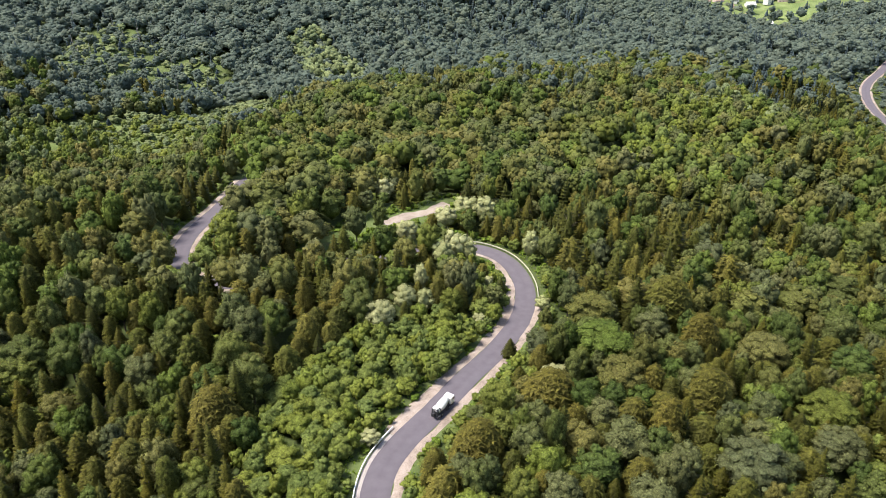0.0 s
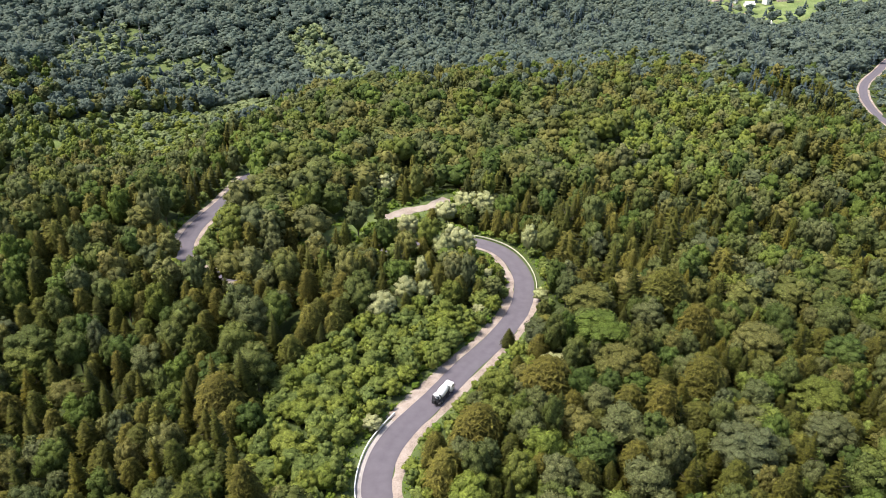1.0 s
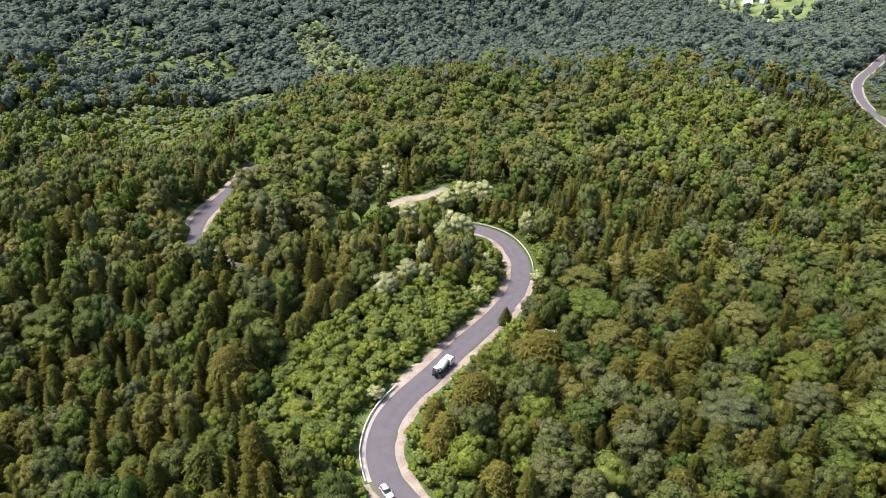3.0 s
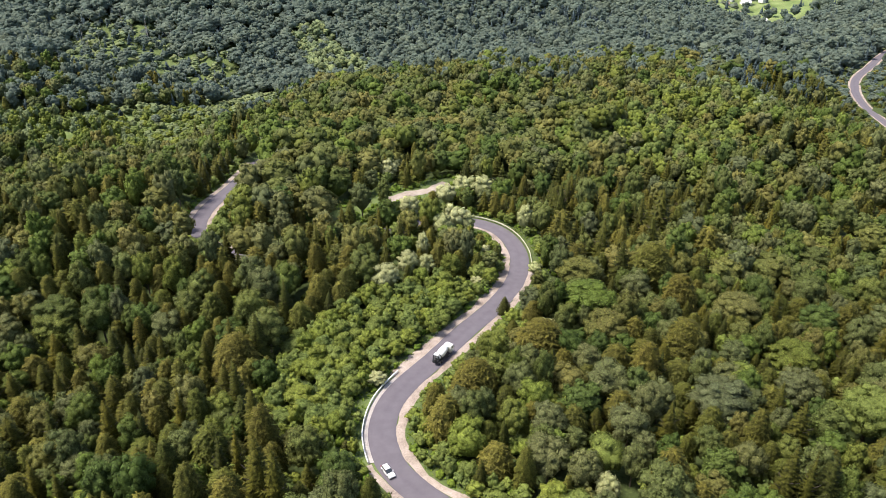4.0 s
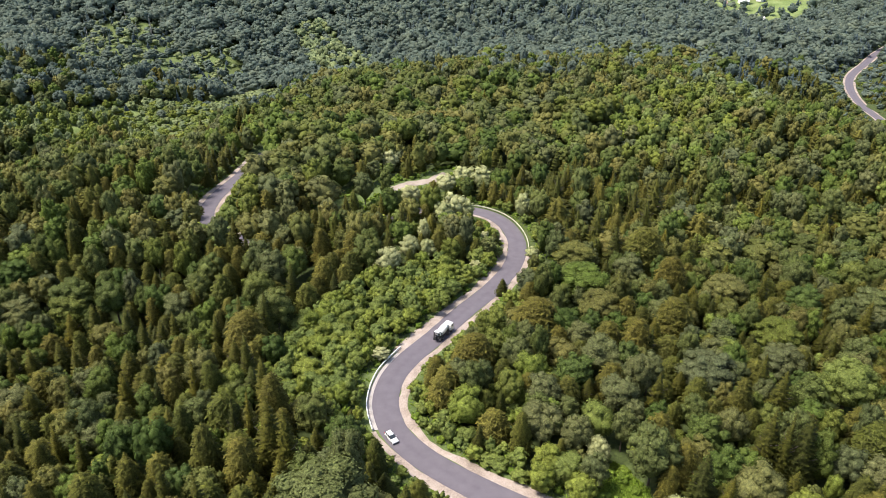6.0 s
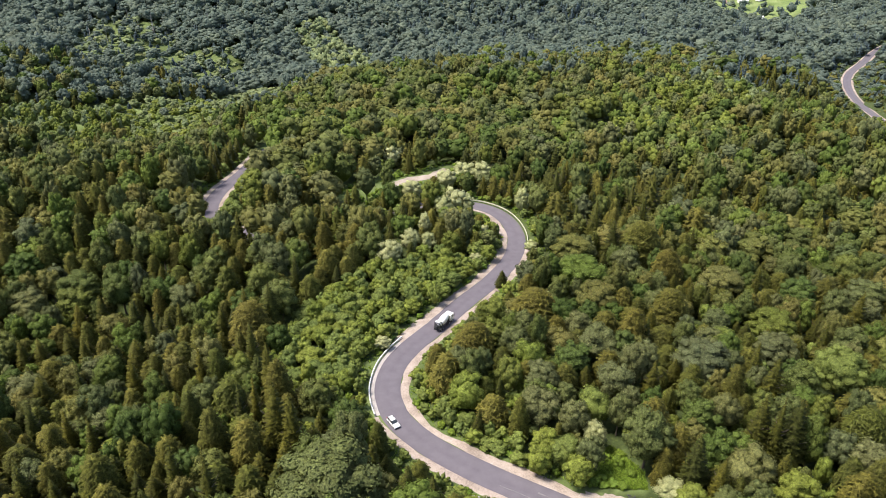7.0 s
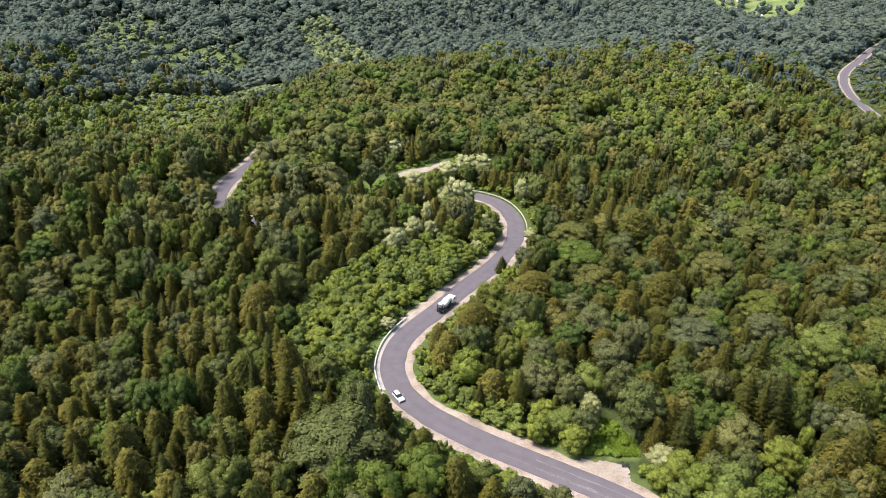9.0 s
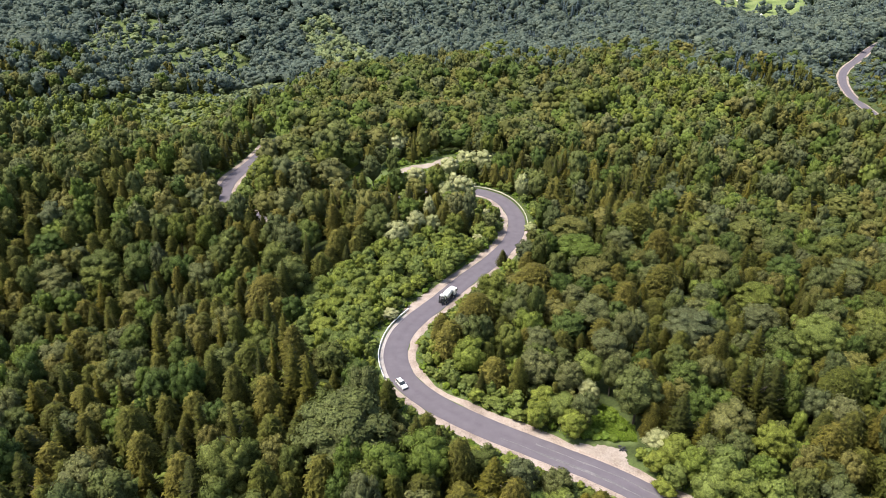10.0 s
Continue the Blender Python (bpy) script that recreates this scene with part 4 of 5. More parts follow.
def plant(rows):
    """The nearest three hundred of each kind as trees of their own, the rest joined stand by stand."""
    marked = {(q[0], q[1]) for some in MARKED.values() for q in some}
    rows = sorted(rows, key=lambda q: ((q[0], q[1]) not in marked and q[4] < 2.4, q[1]))
    zs = ground_z(np.array([q[0] for q in rows]), np.array([q[1] for q in rows]))
    count, near, rest = {}, {}, {}
    outer = {(q[0], q[1]): abs(q[0]) > 0.64 * (q[1] + 62) + 22.01 or q[1] < 10 for q in rows}
    turn = np.random.RandomState(11)
    for (x, y, kind, h, r), z in zip(rows, zs):
        b = 10 * r / NOMINAL[kind]
        count[kind] = count.get(kind, 0) + (not outer[(x, y)])
        a = turn.uniform(0, 6.283)
        if count[kind] <= 300 and y < 345 and not outer[(x, y)]:
            mat, label, cat = KINDS[kind]
            if kind not in near:
                stems = [mesh_of("trunk", *trunk(10, 0.22, 5 + k), BARK) for k in range(2)]
                near[kind] = ([[mesh_of("crown", v_, f_, mat, (), n_) for v_, f_, n_ in crowns_for(kind, lv)] for lv in (0, 1)], stems)
            crowns, stems = near[kind]
            crowns = crowns[0 if y < 205 else 1]
            if kind in ("beech_tree", "ash_tree", "young_tree", "larch_tree") and y < 260 and r > (4.8 if kind == "young_tree" else 6.3):
                if ("great", kind) not in near:
                    if kind == "larch_tree":
                        shapes = [conifer_crown(720 + k, 10, NOMINAL[kind], 34, 28, 0.34, 0.6, 6, 0.4, 0.68, 0.5) for k in range(3)]
                    else:
                        shapes = [broad_crown(700 + k, 10, NOMINAL[kind], 0.08, 54 + 6 * k, 4200, 0.125, 1, 0.4 if k == 1 else 0.0, 0.1, 0.5) for k in range(3)]
                    near["great", kind] = [mesh_of("crown", v_, f_, mat, (), n_) for v_, f_, n_ in shapes]
                crowns = near["great", kind]
            tree = tagged(new(kind), label, cat, kind + "s in the wood")
            for name, me in (("trunk", stems[count[kind] % 2]), ("crown", crowns[count[kind] % len(crowns)])):
                ob = new(name, me)
                ob.parent = tree
            tree.location, tree.rotation_euler, tree.scale = (x, y, z), (0, 0, a), (b / 10, b / 10, h / 10)
        else:
            level = (1 if y < 300 else (2 if y < 640 else 3)) + (r < 2.4 and y < 640)
            p_ = np.array([[x], [y]])
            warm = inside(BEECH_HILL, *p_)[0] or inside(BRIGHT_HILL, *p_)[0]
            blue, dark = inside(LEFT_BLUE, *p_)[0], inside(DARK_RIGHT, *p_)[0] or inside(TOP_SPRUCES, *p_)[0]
            # hazy trees get leaf colours with distance haze in them, likelier farther off
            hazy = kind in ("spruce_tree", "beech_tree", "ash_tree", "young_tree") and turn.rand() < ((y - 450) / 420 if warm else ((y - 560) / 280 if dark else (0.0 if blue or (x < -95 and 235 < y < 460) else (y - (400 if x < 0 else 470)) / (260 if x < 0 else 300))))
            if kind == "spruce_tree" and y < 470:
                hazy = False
            if outer[(x, y)]:
                level, hazy = 4, False
            rest.setdefault((kind, level, hazy), []).append((x, y, z, a, h / 10, b / 10 * (1.32 if y > 640 else 1.0)))
    for (kind, level, hazy), some in rest.items():
        some = np.array(some)
        shapes = crowns_for(kind, level)
        vs, fs, ns, tint, k = [], [], [], [], 0
        for n, (v_, f_, n_) in enumerate(shapes):
            mine = some[n::len(shapes)]
            c, s = np.cos(mine[:, 3])[:, None], np.sin(mine[:, 3])[:, None]
            px = (v_[None, :, 0] * c - v_[None, :, 1] * s) * mine[:, 5:6] + mine[:, 0:1]
            py = (v_[None, :, 0] * s + v_[None, :, 1] * c) * mine[:, 5:6] + mine[:, 1:2]
            pz = v_[None, :, 2] * mine[:, 4:5] + mine[:, 2:3]
            vs.append(np.stack([px, py, pz], -1).reshape(-1, 3))
            fs.append((f_[None] + (np.arange(len(mine)) * len(v_))[:, None, None]).reshape(-1, 3) + k)
            nx, ny, nz = n_[None, :, 0] / mine[:, 5:6], n_[None, :, 1] / mine[:, 5:6], n_[None, :, 2] / mine[:, 4:5]
            ns.append(unit(np.stack([nx * c - ny * s, nx * s + ny * c, nz], -1)).reshape(-1, 3))
            tint.append(np.repeat(turn.rand(len(mine)), len(v_)))
            k += len(mine) * len(v_)
        mat = {"spruce_tree": HAZY_SPRUCE, "beech_tree": HAZY_LEAVES, "ash_tree": HAZY_LEAVES, "young_tree": HAZY_YOUNG}[kind] if hazy else KINDS[kind][0]
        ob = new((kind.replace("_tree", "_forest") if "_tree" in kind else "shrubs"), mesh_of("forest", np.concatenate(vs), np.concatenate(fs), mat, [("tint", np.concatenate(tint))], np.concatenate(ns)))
        tagged(ob, "distant wooded slopes, " + KINDS[kind][1], "forest", kind="stuff")


plant(forest())


def grass():
    """Tussocks of grass and herbs along the verges, three blades each."""
    q = np.random.RandomState(21)
    n = 60000
    x, y = q.uniform(-130, 130, n), q.uniform(30, 345, n)
    far, off = nearest(MAIN_ROAD, x, y)[0], nearest(TRACK, x, y)[0]
    ok = (((far > 5.9) & (far < 11)) | ((off > 4.2) & (off < 11) & (far > 6)) | (inside(VERGE, x, y) & (far > 6.3))) & (off > 4.0) & ~inside(LAY_BY, x, y)
    hx, hy = q.uniform(32, 48, 5000), q.uniform(79, 96, 5000)
    ok2 = inside(VERGE, hx, hy) & (nearest(MAIN_ROAD, hx, hy)[0] > 6.3)
    x, y = np.r_[x[ok], hx[ok2]], np.r_[y[ok], hy[ok2]]
    z = ground_z(x, y)
    vs, k = [], len(x)
    for b in range(4):
        a = q.uniform(0, 6.283, k)
        L, w, up = q.uniform(0.25, 0.6, k), q.uniform(0.12, 0.28, k), q.uniform(0.2, 0.75, k)
        c, s_ = np.cos(a), np.sin(a)
        vs.append(np.stack([np.c_[x - s_ * w, y + c * w, z - 0.05], np.c_[x + s_ * w, y - c * w, z - 0.05], np.c_[x + c * L, y + s_ * L, z + up]], 1).reshape(-1, 3))
    v = np.concatenate(vs)
    ob = new("grass", mesh_of("grass", v, np.arange(len(v)).reshape(-1, 3), GRASS, [("tint", np.repeat(q.rand(len(v) // 3), 3))]))
    tagged(ob, "tall green and straw-coloured grass along the verges", "grass", kind="stuff")


grass()


def dead_trees():
    """Bare pale trunks standing on the felled slope."""
    q = np.random.RandomState(31)
    x = np.r_[q.uniform(-400, -200, 16), q.uniform(-420, -60, 16)]
    y = np.r_[q.uniform(660, 790, 16), q.uniform(780, 850, 16)]
    z = ground_z(x, y)
    shapes = [mesh_of("trunk", *trunk(10, 0.3, 60 + k, 3, 1.0), PALE_BARK) for k in range(3)]
    for k in range(len(x)):
        tree = tagged(new("dead_tree"), "bare grey dead trunk standing on the felled slope", "tree", "dead trees on the slope")
        ob = new("trunk", shapes[k % 3])
        ob.parent = tree
        h = q.uniform(14, 24)
        tree.location, tree.scale, tree.rotation_euler = (x[k], y[k], z[k]), (1.2, 1.2, h / 10), (0, 0, q.uniform(0, 6))


dead_trees()

# ---- things on and beside the road ----
WHITE_PAINT = plain("white_paint", (0.82, 0.81, 0.79), 0.35, spec=0.5, wear=0.12)
RAIL_METAL = plain("weathered_zinc", (0.62, 0.62, 0.56), 0.5, 0.3)
RAIL_YELLOW = plain("faded_yellow_paint", (0.5, 0.48, 0.36), 0.6)
SILVER = plain("silver_white_paint", (0.8, 0.8, 0.81), 0.28, 0.1, wear=0.08)
DARK = plain("dark_metal", (0.05, 0.05, 0.055), 0.6, 0.2)
RUBBER = plain("tyre_rubber", (0.025, 0.025, 0.026), 0.85)
GLASS = plain("dark_car_glass", (0.03, 0.035, 0.04), 0.08, spec=0.8, wear=0.0)
LAMP = plain("lamp_lens", (0.75, 0.75, 0.72), 0.15, spec=0.6, wear=0.0)
TAIL = plain("red_lens", (0.4, 0.02, 0.02), 0.2, spec=0.6, wear=0.0)
CHROME = plain("grey_rim", (0.45, 0.45, 0.46), 0.35, 0.8)
WOOD = plain("reddish_wood", (0.28, 0.11, 0.07), 0.8, wear=0.5)
ROOF_RED = plain("red_roof_sheet", (0.4, 0.25, 0.21), 0.6, wear=0.3)
ROOF_GREY = plain("grey_roof_sheet", (0.4, 0.38, 0.38), 0.6, wear=0.3)
PLASTER = plain("pale_plaster", (0.75, 0.72, 0.68), 0.85, wear=0.2)
PINK = plain("pink_plaster", (0.66, 0.5, 0.46), 0.85, wear=0.2)


def part(name, bm, material, parent=None, label="", bevel=0.0):
    """Links a bmesh as one mesh object under a thing or a part."""
    if bevel:
        bmesh.ops.bevel(bm, geom=list(bm.edges), offset=bevel, segments=2, profile=0.6, affect="EDGES", clamp_overlap=True)
    bmesh.ops.recalc_face_normals(bm, faces=bm.faces)
    me = bpy.data.meshes.new(name)
    bm.to_mesh(me)
    bm.free()
    me.materials.append(material)
    ob = new(name, me)
    if parent:
        ob.parent = parent
    if label:
        ob["label"] = label
    return ob


def box(x0, x1, y0, y1, z0, z1, taper=(0, 0, 0, 0), bm=None):
    """A box; taper draws its top in: front (+x), back, left (+y), right."""
    bm = bm or bmesh.new()
    f, k, l, r = taper
    p = [(x0, y0, z0), (x1, y0, z0), (x1, y1, z0), (x0, y1, z0), (x0 + k, y0 + r, z1), (x1 - f, y0 + r, z1), (x1 - f, y1 - l, z1), (x0 + k, y1 - l, z1)]
    v = [bm.verts.new(c) for c in p]
    for q in ((3, 2, 1, 0), (4, 5, 6, 7), (0, 1, 5, 4), (1, 2, 6, 5), (2, 3, 7, 6), (3, 0, 4, 7)):
        bm.faces.new([v[i] for i in q])
    return bm


def spun(profile, n=20, m=Matrix()):
    """A solid of revolution round the x axis through (x, radius) pairs, closed at its ends."""
    bm = bmesh.new()
    rings = [[bm.verts.new(m @ Vector((x, r * math.cos(6.2832 * k / n), r * math.sin(6.2832 * k / n)))) for k in range(n)] for x, r in profile]
    for a, b in zip(rings, rings[1:]):
        for k in range(n):
            bm.faces.new((a[k], a[(k + 1) % n], b[(k + 1) % n], b[k]))
    bm.faces.new(rings[0][::-1])
    bm.faces.new(rings[-1])
    return bm


def prism(profile, y0, y1, inset=0.0):
    """A side outline of (x, z) pairs drawn across from y0 to y1; inset draws the upper corners in."""
    bm = bmesh.new()
    top = max(z for _, z in profile)
    low = min(z for _, z in profile)
    rows = []
    for y, sgn in ((y0, 1), (y1, -1)):
        rows.append([bm.verts.new((x, y + sgn * inset * (z - low) / (top - low), z)) for x, z in profile])
    n = len(profile)
    bm.faces.new(rows[0])
    bm.faces.new(rows[1][::-1])
    for k in range(n):
        bm.faces.new((rows[0][k], rows[1][k], rows[1][(k + 1) % n], rows[0][(k + 1) % n]))
    return bm


def wheel(parent, x, y, r, w):
    turn = Matrix.Translation((x, y, r)) @ Matrix.Rotation(math.pi / 2, 4, "Z")
    ob = part("wheel", spun([(-w / 2, r * 0.8), (-w / 2 + 0.03, r), (w / 2 - 0.03, r), (w / 2, r * 0.8)], 18, turn), RUBBER, parent, "black rubber tyre")
    part("rim", spun([(-w / 2 - 0.012, r * 0.3), (-w / 2 - 0.005, r * 0.62), (w / 2 + 0.005, r * 0.62), (w / 2 + 0.012, r * 0.3)], 14, turn), CHROME, ob, "grey metal rim")


def passenger_car(m):
    """A silver-white estate car, 4.4 m long, nose along +x."""
    car = tagged(new("car"), "silver-white estate car driving on the asphalt road", "car")
    car.matrix_world = m
    part("body", prism([(-2.18, 0.35), (-2.2, 0.7), (-2.12, 0.98), (0.75, 0.98), (1.75, 0.86), (2.12, 0.7), (2.2, 0.45), (2.1, 0.28), (-2.05, 0.25)], -0.88, 0.88, 0.06), SILVER, car, bevel=0.05)
    part("cabin", prism([(-2.05, 0.97), (-1.75, 1.42), (-1.5, 1.48), (0.1, 1.47), (0.95, 0.97)], -0.8, 0.8, 0.16), GLASS, car, "dark tinted windows", 0.03)
    part("roof", box(-1.78, 0.12, -0.66, 0.66, 1.46, 1.52, (0.08, 0.08, 0.06, 0.06)), SILVER, car, bevel=0.02)
    for y in (-0.56, 0.56):
        part("roof_rail", box(-1.6, 0.0, y - 0.02, y + 0.02, 1.52, 1.58), DARK, car, "black roof rail")
        part("headlight", box(2.0, 2.19, y - 0.18, y + 0.18, 0.62, 0.76, (0.08, 0, 0, 0)), LAMP, car, "clear headlight")
        part("tail_light", box(-2.22, -2.08, y * 1.35 - 0.1, y * 1.35 + 0.1, 0.7, 1.0), TAIL, car, "red tail light")
        part("mirror", box(0.55, 0.7, y * 1.7 - 0.08, y * 1.7 + 0.08, 0.98, 1.12), SILVER, car, bevel=0.02)
        part("pillar", box(-0.62, -0.54, y * 1.36 - 0.03, y * 1.36 + 0.03, 0.97, 1.44), SILVER, car)
    part("bumper", box(2.08, 2.26, -0.8, 0.8, 0.28, 0.5), DARK, car, "dark front bumper", 0.03)
    part("bumper", box(-2.28, -2.1, -0.8, 0.8, 0.3, 0.52), DARK, car, "dark rear bumper", 0.03)
    for x in (-1.32, 1.34):
        for y in (-0.8, 0.8):
            wheel(car, x, y, 0.32, 0.22)
    return car


def mixer_truck(m):
    """A white concrete mixer with four axles, 9 m long, nose along +x."""
    truck = tagged(new("concrete_mixer_truck"), "white concrete mixer truck with a dark chassis on the road", "truck")
    truck.matrix_world = m
    part("chassis", box(-4.3, 4.3, -0.5, 0.5, 0.75, 1.1), DARK, truck, "dark steel chassis", 0.04)
    cab = part("cab", prism([(2.55, 0.8), (2.6, 2.75), (2.9, 2.95), (4.05, 2.9), (4.4, 1.9), (4.45, 0.8)], -1.22, 1.22, 0.05), WHITE_PAINT, truck, "white cab", 0.06)
    part("windscreen", box(4.16, 4.42, -1.05, 1.05, 1.95, 2.7, (0.22, 0, 0.05, 0.05)), GLASS, cab, "dark windscreen")
    for y in (-1.2, 1.2):
        part("side_window", box(3.3, 4.05, y - 0.04, y + 0.04, 1.9, 2.6, (0.15, 0, 0, 0)), GLASS, cab, "dark side window")
        part("mirror", box(4.3, 4.4, y * 1.12 - 0.08, y * 1.12 + 0.08, 1.8, 2.4), DARK, cab, "black mirror")
        part("headlight", box(4.42, 4.5, y * 0.75 - 0.15, y * 0.75 + 0.15, 0.9, 1.1), LAMP, cab, "clear headlight")
    part("sun_visor", box(4.0, 4.35, -1.1, 1.1, 2.78, 2.86), WHITE_PAINT, cab)
    part("front_bumper", box(4.3, 4.6, -1.2, 1.2, 0.45, 0.85), WHITE_PAINT, truck, bevel=0.04)
    tilt = Matrix.Translation((-0.7, 0, 2.35)) @ Matrix.Rotation(radians(-12), 4, "Y") @ Matrix.Rotation(math.pi, 4, "Z")
    drum = part("drum", spun([(-2.7, 0.75), (-2.5, 0.95), (-1.2, 1.2), (0.3, 1.22), (1.6, 0.9), (2.5, 0.6), (2.65, 0.55)], 28, tilt), WHITE_PAINT, truck, "white mixing drum")
    part("drum_ring", spun([(1.5, 0.97), (1.52, 1.02), (1.72, 1.0), (1.74, 0.93)], 28, tilt), DARK, drum, "dark steel running ring")
    part("front_stand", box(1.9, 2.3, -0.7, 0.7, 1.1, 2.0, (0.05, 0.05, 0.15, 0.15)), DARK, truck)
    part("rear_stand", box(-3.4, -2.9, -0.85, 0.85, 1.1, 2.5, (0.05, 0.1, 0.3, 0.3)), DARK, truck)
    part("hopper", box(-3.9, -3.1, -0.5, 0.5, 3.0, 3.6, (-0.2, -0.25, -0.2, -0.2)), WHITE_PAINT, truck, "white filling hopper")
    part("chute", box(-4.75, -3.7, -0.24, 0.24, 1.3, 2.4, (0.75, -0.1, 0, 0)), DARK, truck, "grey steel chute")
    part("ladder", box(-4.0, -3.9, 0.55, 0.95, 1.1, 3.2), DARK, truck)
    part("water_tank", spun([(-0.6, 0.2), (-0.5, 0.32), (0.5, 0.32), (0.6, 0.2)], 14, Matrix.Translation((2.2, 0, 2.55)) @ Matrix.Rotation(math.pi / 2, 4, "Z")), WHITE_PAINT, truck)
    for y in (-1.1, 1.1):
        part("mudguard", box(-3.9, -1.35, y - 0.25, y + 0.25, 1.06, 1.14), DARK, truck, bevel=0.02)
        part("side_box", box(0.1, 1.1, y - 0.2, y + 0.12, 0.5, 1.0), DARK, truck, bevel=0.02)
    for x in (3.55, 1.75, -1.95, -3.3):
        for y in (-1.05, 1.05):
            wheel(truck, x, y, 0.5, 0.36)
    return truck


def road_pose(x, y, lane, lift=0.07, ahead=True):
    """A pose on the road nearest to a place, heading along it or back."""
    k = int(np.argmin(np.hypot(MAIN_ROAD[:, 0] - x, MAIN_ROAD[:, 1] - y)))
    d = Vector(MAIN_ROAD[k + 1] - MAIN_ROAD[k - 1]).normalized()
    side = Vector((d.y, -d.x, 0)).normalized()
    p = Vector(MAIN_ROAD[k]) + side * lane + Vector((0, 0, lift))
    d = d if ahead else -d
    left = Vector((0, 0, 1)).cross(d).normalized()
    return Matrix(((d.x, left.x, 0, p.x), (d.y, left.y, 0, p.y), (d.z, left.z, 1, p.z), (0, 0, 0, 1)))


passenger_car(road_pose(-12.5, 102.3, -1.9, ahead=False))
mixer_truck(road_pose(-0.9, 152.4, 1.7))


def guard_rail(start, end, offset, beam_mat, label):
    """A steel beam on posts along the road's edge."""
    line = stretch(MAIN_ROAD, start, end)
    d = np.gradient(line[:, :2], axis=0)
    d /= np.linalg.norm(d, axis=1)[:, None]
    side = np.c_[d[:, 1], -d[:, 0]]
    p = np.c_[line[:, :2] + side * offset, line[:, 2]]
    rail = tagged(new("guard_rail"), label, "guard rail", "guard rails along the bends")
    bm = bmesh.new()
    section = [(0.1, 0.36), (0.16, 0.46), (0.1, 0.56), (0.16, 0.66), (0.12, 0.8), (-0.12, 0.8), (-0.12, 0.36)]
    rows = []
    for (x, y, z), (sx, sy) in zip(p, side):
        rows.append([bm.verts.new((x + sx * o, y + sy * o, z + up)) for o, up in section])
    for a, b in zip(rows, rows[1:]):
        for k in range(len(section)):
            bm.faces.new((a[k], a[(k + 1) % len(section)], b[(k + 1) % len(section)], b[k]))
    bm.faces.new(rows[0])
    bm.faces.new(rows[-1][::-1])
    part("beam", bm, beam_mat, rail)
    post = box(-0.06, 0.06, -0.06, 0.06, -0.5, 0.74)
    first = part("post", post, RAIL_METAL, rail)
    first.location = p[0] + np.array([0, 0, 0.0])
    for q in p[1:]:
        ob = new("post", first.data)
        ob.parent, ob.location = rail, q


guard_rail((-14.5, 108.5), (-8.2, 142), -5.0, WHITE_PAINT, "white-painted steel guard rail on the outer road edge")
guard_rail((29, 210), (0, 257), 4.3, RAIL_YELLOW, "faded yellowish steel guard rail round the far bend")


def patch(name, center, radii, turn, lift, material, seed, label):
    """A spread of bare sand with a ragged outline, laid on the ground."""
    q = np.random.RandomState(seed)
    n, rings = 48, 8
    edge = 1 + 0.16 * np.convolve(q.rand(n * 3) - 0.5, np.ones(3), "same")[n:2 * n] * 2
    a = np.arange(n) * 6.2832 / n
    verts = [(center[0], center[1])]
    for k in range(1, rings + 1):
        px, py = np.cos(a) * radii[0] * edge * k / rings, np.sin(a) * radii[1] * edge * k / rings
        verts += list(zip(center[0] + px * math.cos(turn) - py * math.sin(turn), center[1] + px * math.sin(turn) + py * math.cos(turn)))
    verts = np.array(verts)
    z = ground_z(verts[:, 0], verts[:, 1]) + lift
    z[-n:] -= 0.12
    z -= 0.6 * (nearest(MAIN_ROAD, verts[:, 0], verts[:, 1])[0] < 4.3)
    tris = [(0, 1 + i, 1 + (i + 1) % n) for i in range(n)]
    for k in range(rings - 1):
        for i in range(n):
            p0, p1 = 1 + k * n + i, 1 + k * n + (i + 1) % n
            tris += [(p0, p0 + n, p1 + n), (p0, p1 + n, p1)]
    return tagged(new(name, mesh_of(name, np.c_[verts, z], tris, material)), label, "ground", kind="structure")


patch("sand_lay_by", (37.0, 73.6), (7.0, 4.2), radians(-32), 0.24, SAND, 3, "pale sandy lay-by where a track meets the road")
patch("sand_bank", (42.0, 66.5), (7.0, 3.0), radians(-48), 0.16, SHOULDER, 4, "pale sandy ground beside the road")


for n, (start, end, o) in enumerate((((14, 81.5), (47, 59), (-1.5, -0.9)), ((20, 77.5), (60, 50), (0.9, 1.3)))):
    tagged(strip("dust_streak", stretch(MAIN_ROAD, start, end), o, 0.166, DUST, 0.7, 70 + n, 3), "pale dust streak carried onto the asphalt", "road", kind="structure")


def stump_heap(center, count, seed, size):
    """Charred stumps and branches in a heap."""
    q = np.random.RandomState(seed)
    heap = tagged(new("log_heap"), "small heap of dark charred logs on the sand", "logs")
    heap.location = (center[0], center[1], float(ground_z(*center)[0]) + 0.1)
    for k in range(count):
        L = size * q.uniform(0.5, 1.0)
        m = Matrix.Translation((q.uniform(-0.5, 0.5) * size, q.uniform(-0.4, 0.4) * size, 0.2 * size + 0.14 * size * (k % 3))) @ Matrix.Rotation(q.uniform(0, 3.1), 4, "Z") @ Matrix.Rotation(q.uniform(-0.3, 0.3), 4, "Y")
        part("log", spun([(-L / 2, 0.1 * size), (-L / 2 + 0.05, 0.13 * size), (0, 0.12 * size), (L / 2, 0.1 * size)], 8, m), DARK, heap)


stump_heap((41.6, 76.3), 7, 5, 1.5)


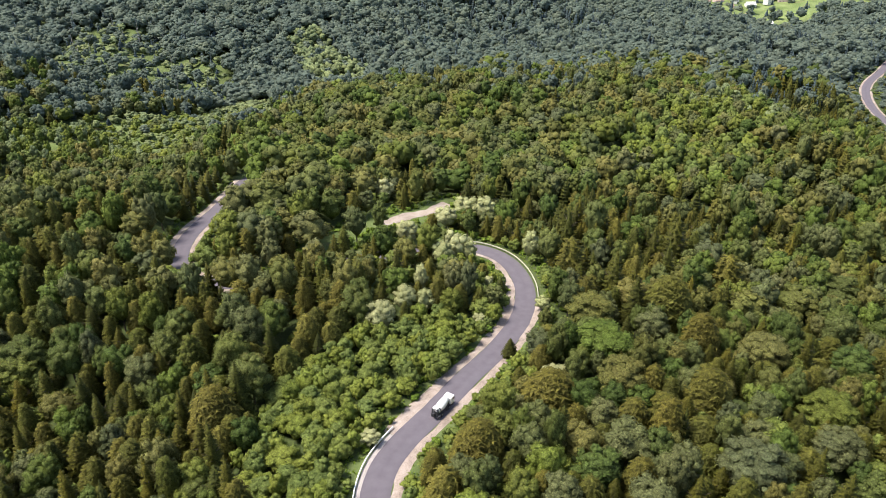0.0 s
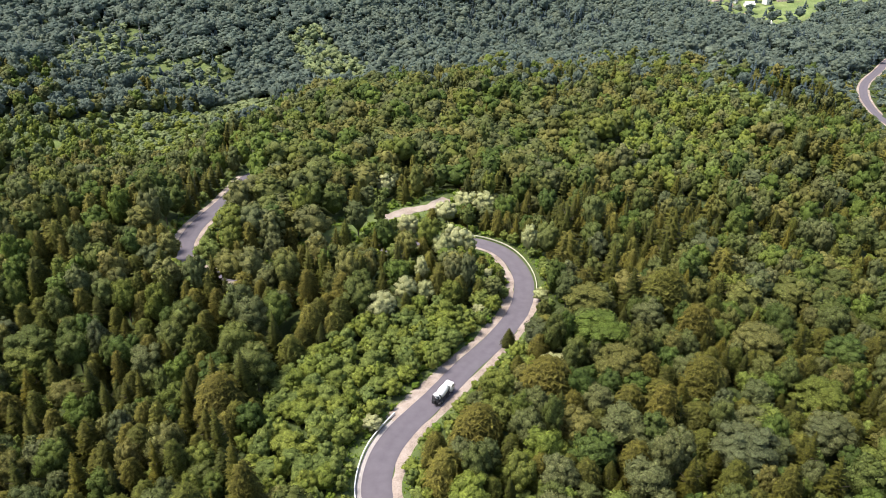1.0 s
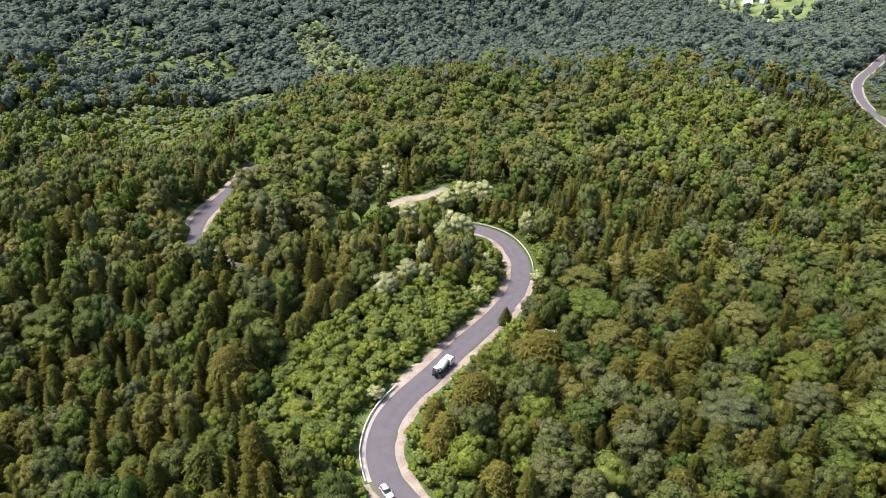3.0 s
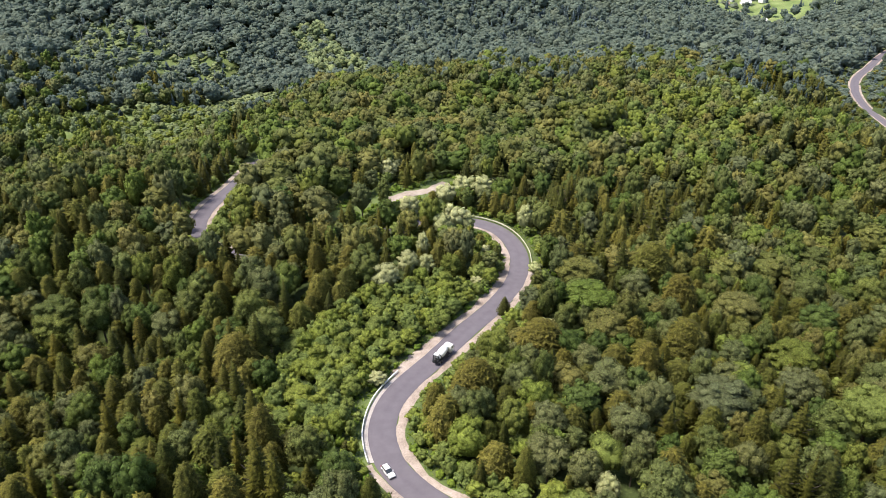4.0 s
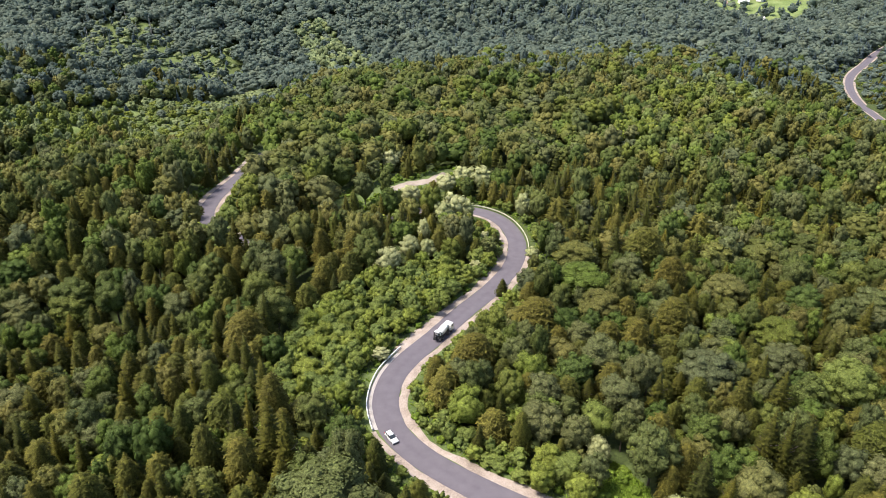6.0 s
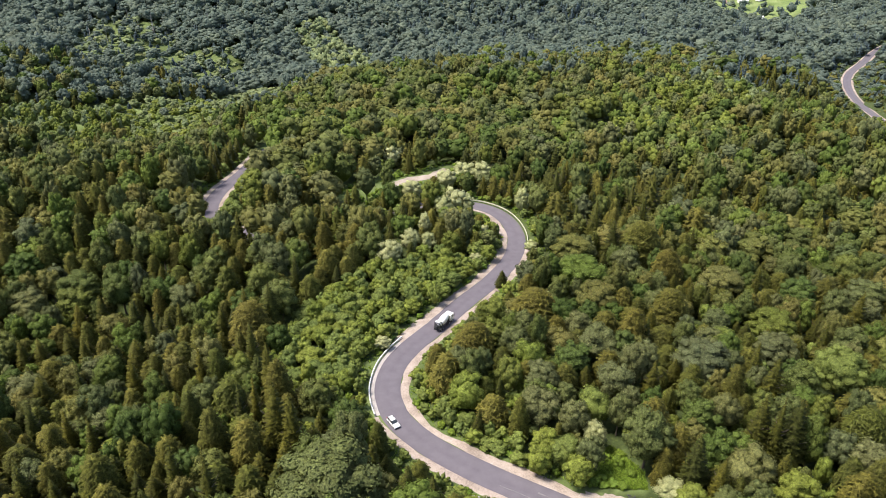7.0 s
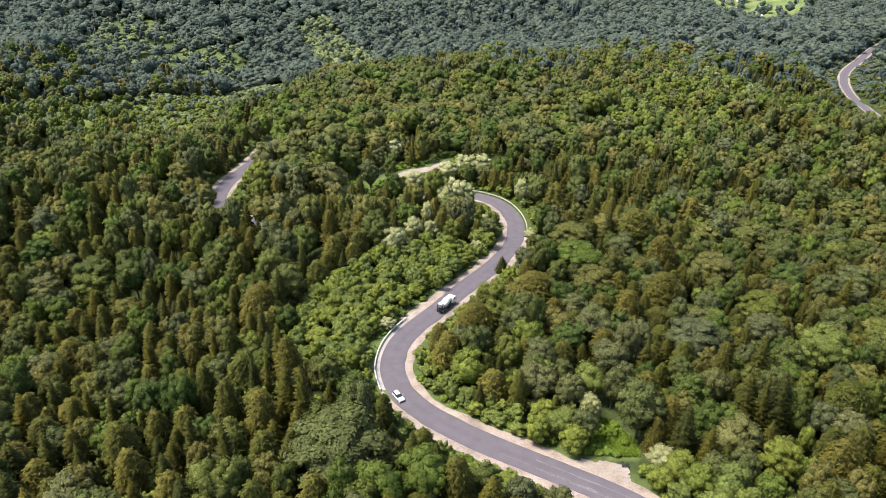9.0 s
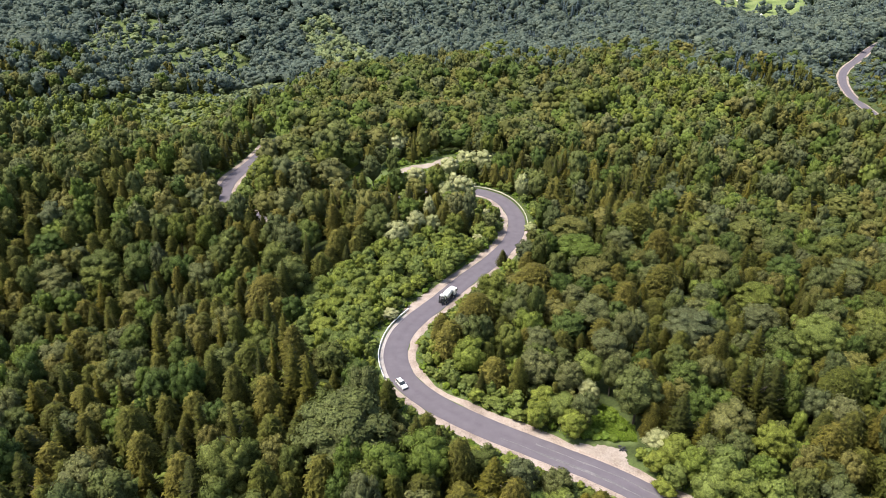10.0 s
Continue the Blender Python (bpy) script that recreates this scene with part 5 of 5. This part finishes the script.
def boulders(center, count, seed):
    q = np.random.RandomState(seed)
    for k in range(count):
        bm = bmesh.new()
        bmesh.ops.create_icosphere(bm, subdivisions=2, radius=q.uniform(0.25, 0.55))
        for v in bm.verts:
            v.co = Vector((v.co.x * 1.3, v.co.y, v.co.z * 0.7)) * (1 + q.uniform(-0.18, 0.18))
        x, y = center[0] + q.uniform(-1.8, 1.8), center[1] + q.uniform(-0.8, 0.8)
        ob = part("rock", bm, STONE)
        ob.location, ob.rotation_euler = (x, y, float(ground_z(x, y)[0]) + 0.15), (0, 0, q.uniform(0, 6))
        tagged(ob, "rough grey rock at the road's edge", "rock", "rocks beside the road")


STONE = gravel_material("grey_stone", (0.12, 0.11, 0.11), (0.24, 0.23, 0.22), (0.38, 0.36, 0.34))
boulders((8.0, 77.2), 7, 9)


def shelter(x, y, turn):
    """An open timber shelter with a pitched roof."""
    z = float(ground_z(x, y)[0])
    hut = tagged(new("shelter"), "open reddish timber shelter at the clearing's edge", "shelter")
    hut.location, hut.rotation_euler = (x, y, z), (0, 0, turn)
    for px in (-2.0, 2.0):
        for py in (-1.5, 1.5):
            part("post", box(px - 0.1, px + 0.1, py - 0.1, py + 0.1, -0.4, 2.4), WOOD, hut)
    for sgn in (-1, 1):
        bm = bmesh.new()
        v = [bm.verts.new(c) for c in ((-2.5, 0, 3.6), (2.5, 0, 3.6), (2.5, sgn * 2.1, 2.2), (-2.5, sgn * 2.1, 2.2), (-2.5, 0, 3.7), (2.5, 0, 3.7), (2.5, sgn * 2.1, 2.3), (-2.5, sgn * 2.1, 2.3))]
        for q in ((0, 1, 2, 3), (4, 5, 6, 7), (0, 1, 5, 4), (1, 2, 6, 5), (2, 3, 7, 6), (3, 0, 4, 7)):
            bm.faces.new([v[i] for i in q])
        part("roof", bm, WOOD, hut, "weathered reddish plank roof")
    for py in (-1.5, 1.5):
        part("beam", box(-2.3, 2.3, py - 0.08, py + 0.08, 2.2, 2.4), WOOD, hut)
    part("table", box(-1.2, 1.2, -0.4, 0.4, 0.7, 0.78), WOOD, hut)
    part("bench", box(-1.2, 1.2, -1.1, -0.8, 0.42, 0.48), WOOD, hut)
    part("bench", box(-1.2, 1.2, 0.8, 1.1, 0.42, 0.48), WOOD, hut)


shelter(10.2, 318.0, 0.5)


def cottage(x, y, turn, size, wall_mat, roof_mat, label):
    """A village house with a pitched roof, windows, a door and a chimney."""
    L, W, H = size
    z = float(ground_z(x, y)[0])
    home = tagged(new("house"), label, "house", "village houses")
    home.location, home.rotation_euler = (x, y, z), (0, 0, turn)
    part("wall", box(-L / 2, L / 2, -W / 2, W / 2, -1.5, H), wall_mat, home)
    rise = W * 0.42
    for sgn in (-1, 1):
        bm = bmesh.new()
        e, o = 0.5, W / 2 + 0.5
        drop = 0.5 * rise / (W / 2)
        v = [bm.verts.new(c) for c in ((-L / 2 - e, 0, H + rise), (L / 2 + e, 0, H + rise), (L / 2 + e, sgn * o, H - drop), (-L / 2 - e, sgn * o, H - drop),
                                       (-L / 2 - e, 0, H + rise + 0.2), (L / 2 + e, 0, H + rise + 0.2), (L / 2 + e, sgn * o, H - drop + 0.2), (-L / 2 - e, sgn * o, H - drop + 0.2))]
        for q in ((0, 1, 2, 3), (4, 5, 6, 7), (0, 1, 5, 4), (1, 2, 6, 5), (2, 3, 7, 6), (3, 0, 4, 7)):
            bm.faces.new([v[i] for i in q])
        part("roof", bm, roof_mat, home)
    for sgn in (-1, 1):
        bm = bmesh.new()
        v = [bm.verts.new(c) for c in ((sgn * L / 2, -W / 2, H), (sgn * L / 2, W / 2, H), (sgn * L / 2, 0, H + rise), (sgn * (L / 2 - 0.3), -W / 2, H), (sgn * (L / 2 - 0.3), W / 2, H), (sgn * (L / 2 - 0.3), 0, H + rise))]
        for q in ((0, 1, 2), (3, 4, 5), (0, 1, 4, 3), (1, 2, 5, 4), (2, 0, 3, 5)):
            bm.faces.new([v[i] for i in q])
        part("gable", bm, wall_mat, home)
    for k in range(3):
        wx = -L / 2 + L * (k + 0.5) / 3
        for sgn in (-1, 1):
            part("window", box(wx - 0.6, wx + 0.6, sgn * W / 2 - 0.06, sgn * W / 2 + 0.06, 1.0, 2.4), GLASS, home, "dark window")
    part("door", box(L / 2 - 0.05, L / 2 + 0.07, -0.5, 0.5, 0.0, 2.1), WOOD, home)
    part("chimney", box(L * 0.2 - 0.35, L * 0.2 + 0.35, 0.6, 1.3, H + rise * 0.4, H + rise + 0.9), PINK, home)


WHITE_WALLS, RED_ROOFED = "white plastered village house with a grey roof", "pale pink village house with a red roof"
for x, y, turn, size, red in ((482, 1120, 0.3, (15, 9, 5), 0), (359, 1240, 1.2, (9, 7, 5), 0), (472, 1258, 0.2, (14, 10, 6), 1), (462, 1285, 0.4, (16, 10, 6), 1), (492, 1289, 1.0, (13, 9, 5), 0),
                               (512, 1272, 0.1, (16, 10, 6), 0), (546, 1284, 0.5, (13, 10, 7), 0), (576, 1297, -0.2, (16, 11, 6), 1), (466, 1172, 0.4, (12, 8, 4), 1), (445, 1290, 0.9, (14, 9, 5), 1)):
    cottage(x, y, turn, size, PINK if red else PLASTER, ROOF_RED if red else (ROOF_GREY if size[0] < 14 else PLASTER), RED_ROOFED if red else WHITE_WALLS)
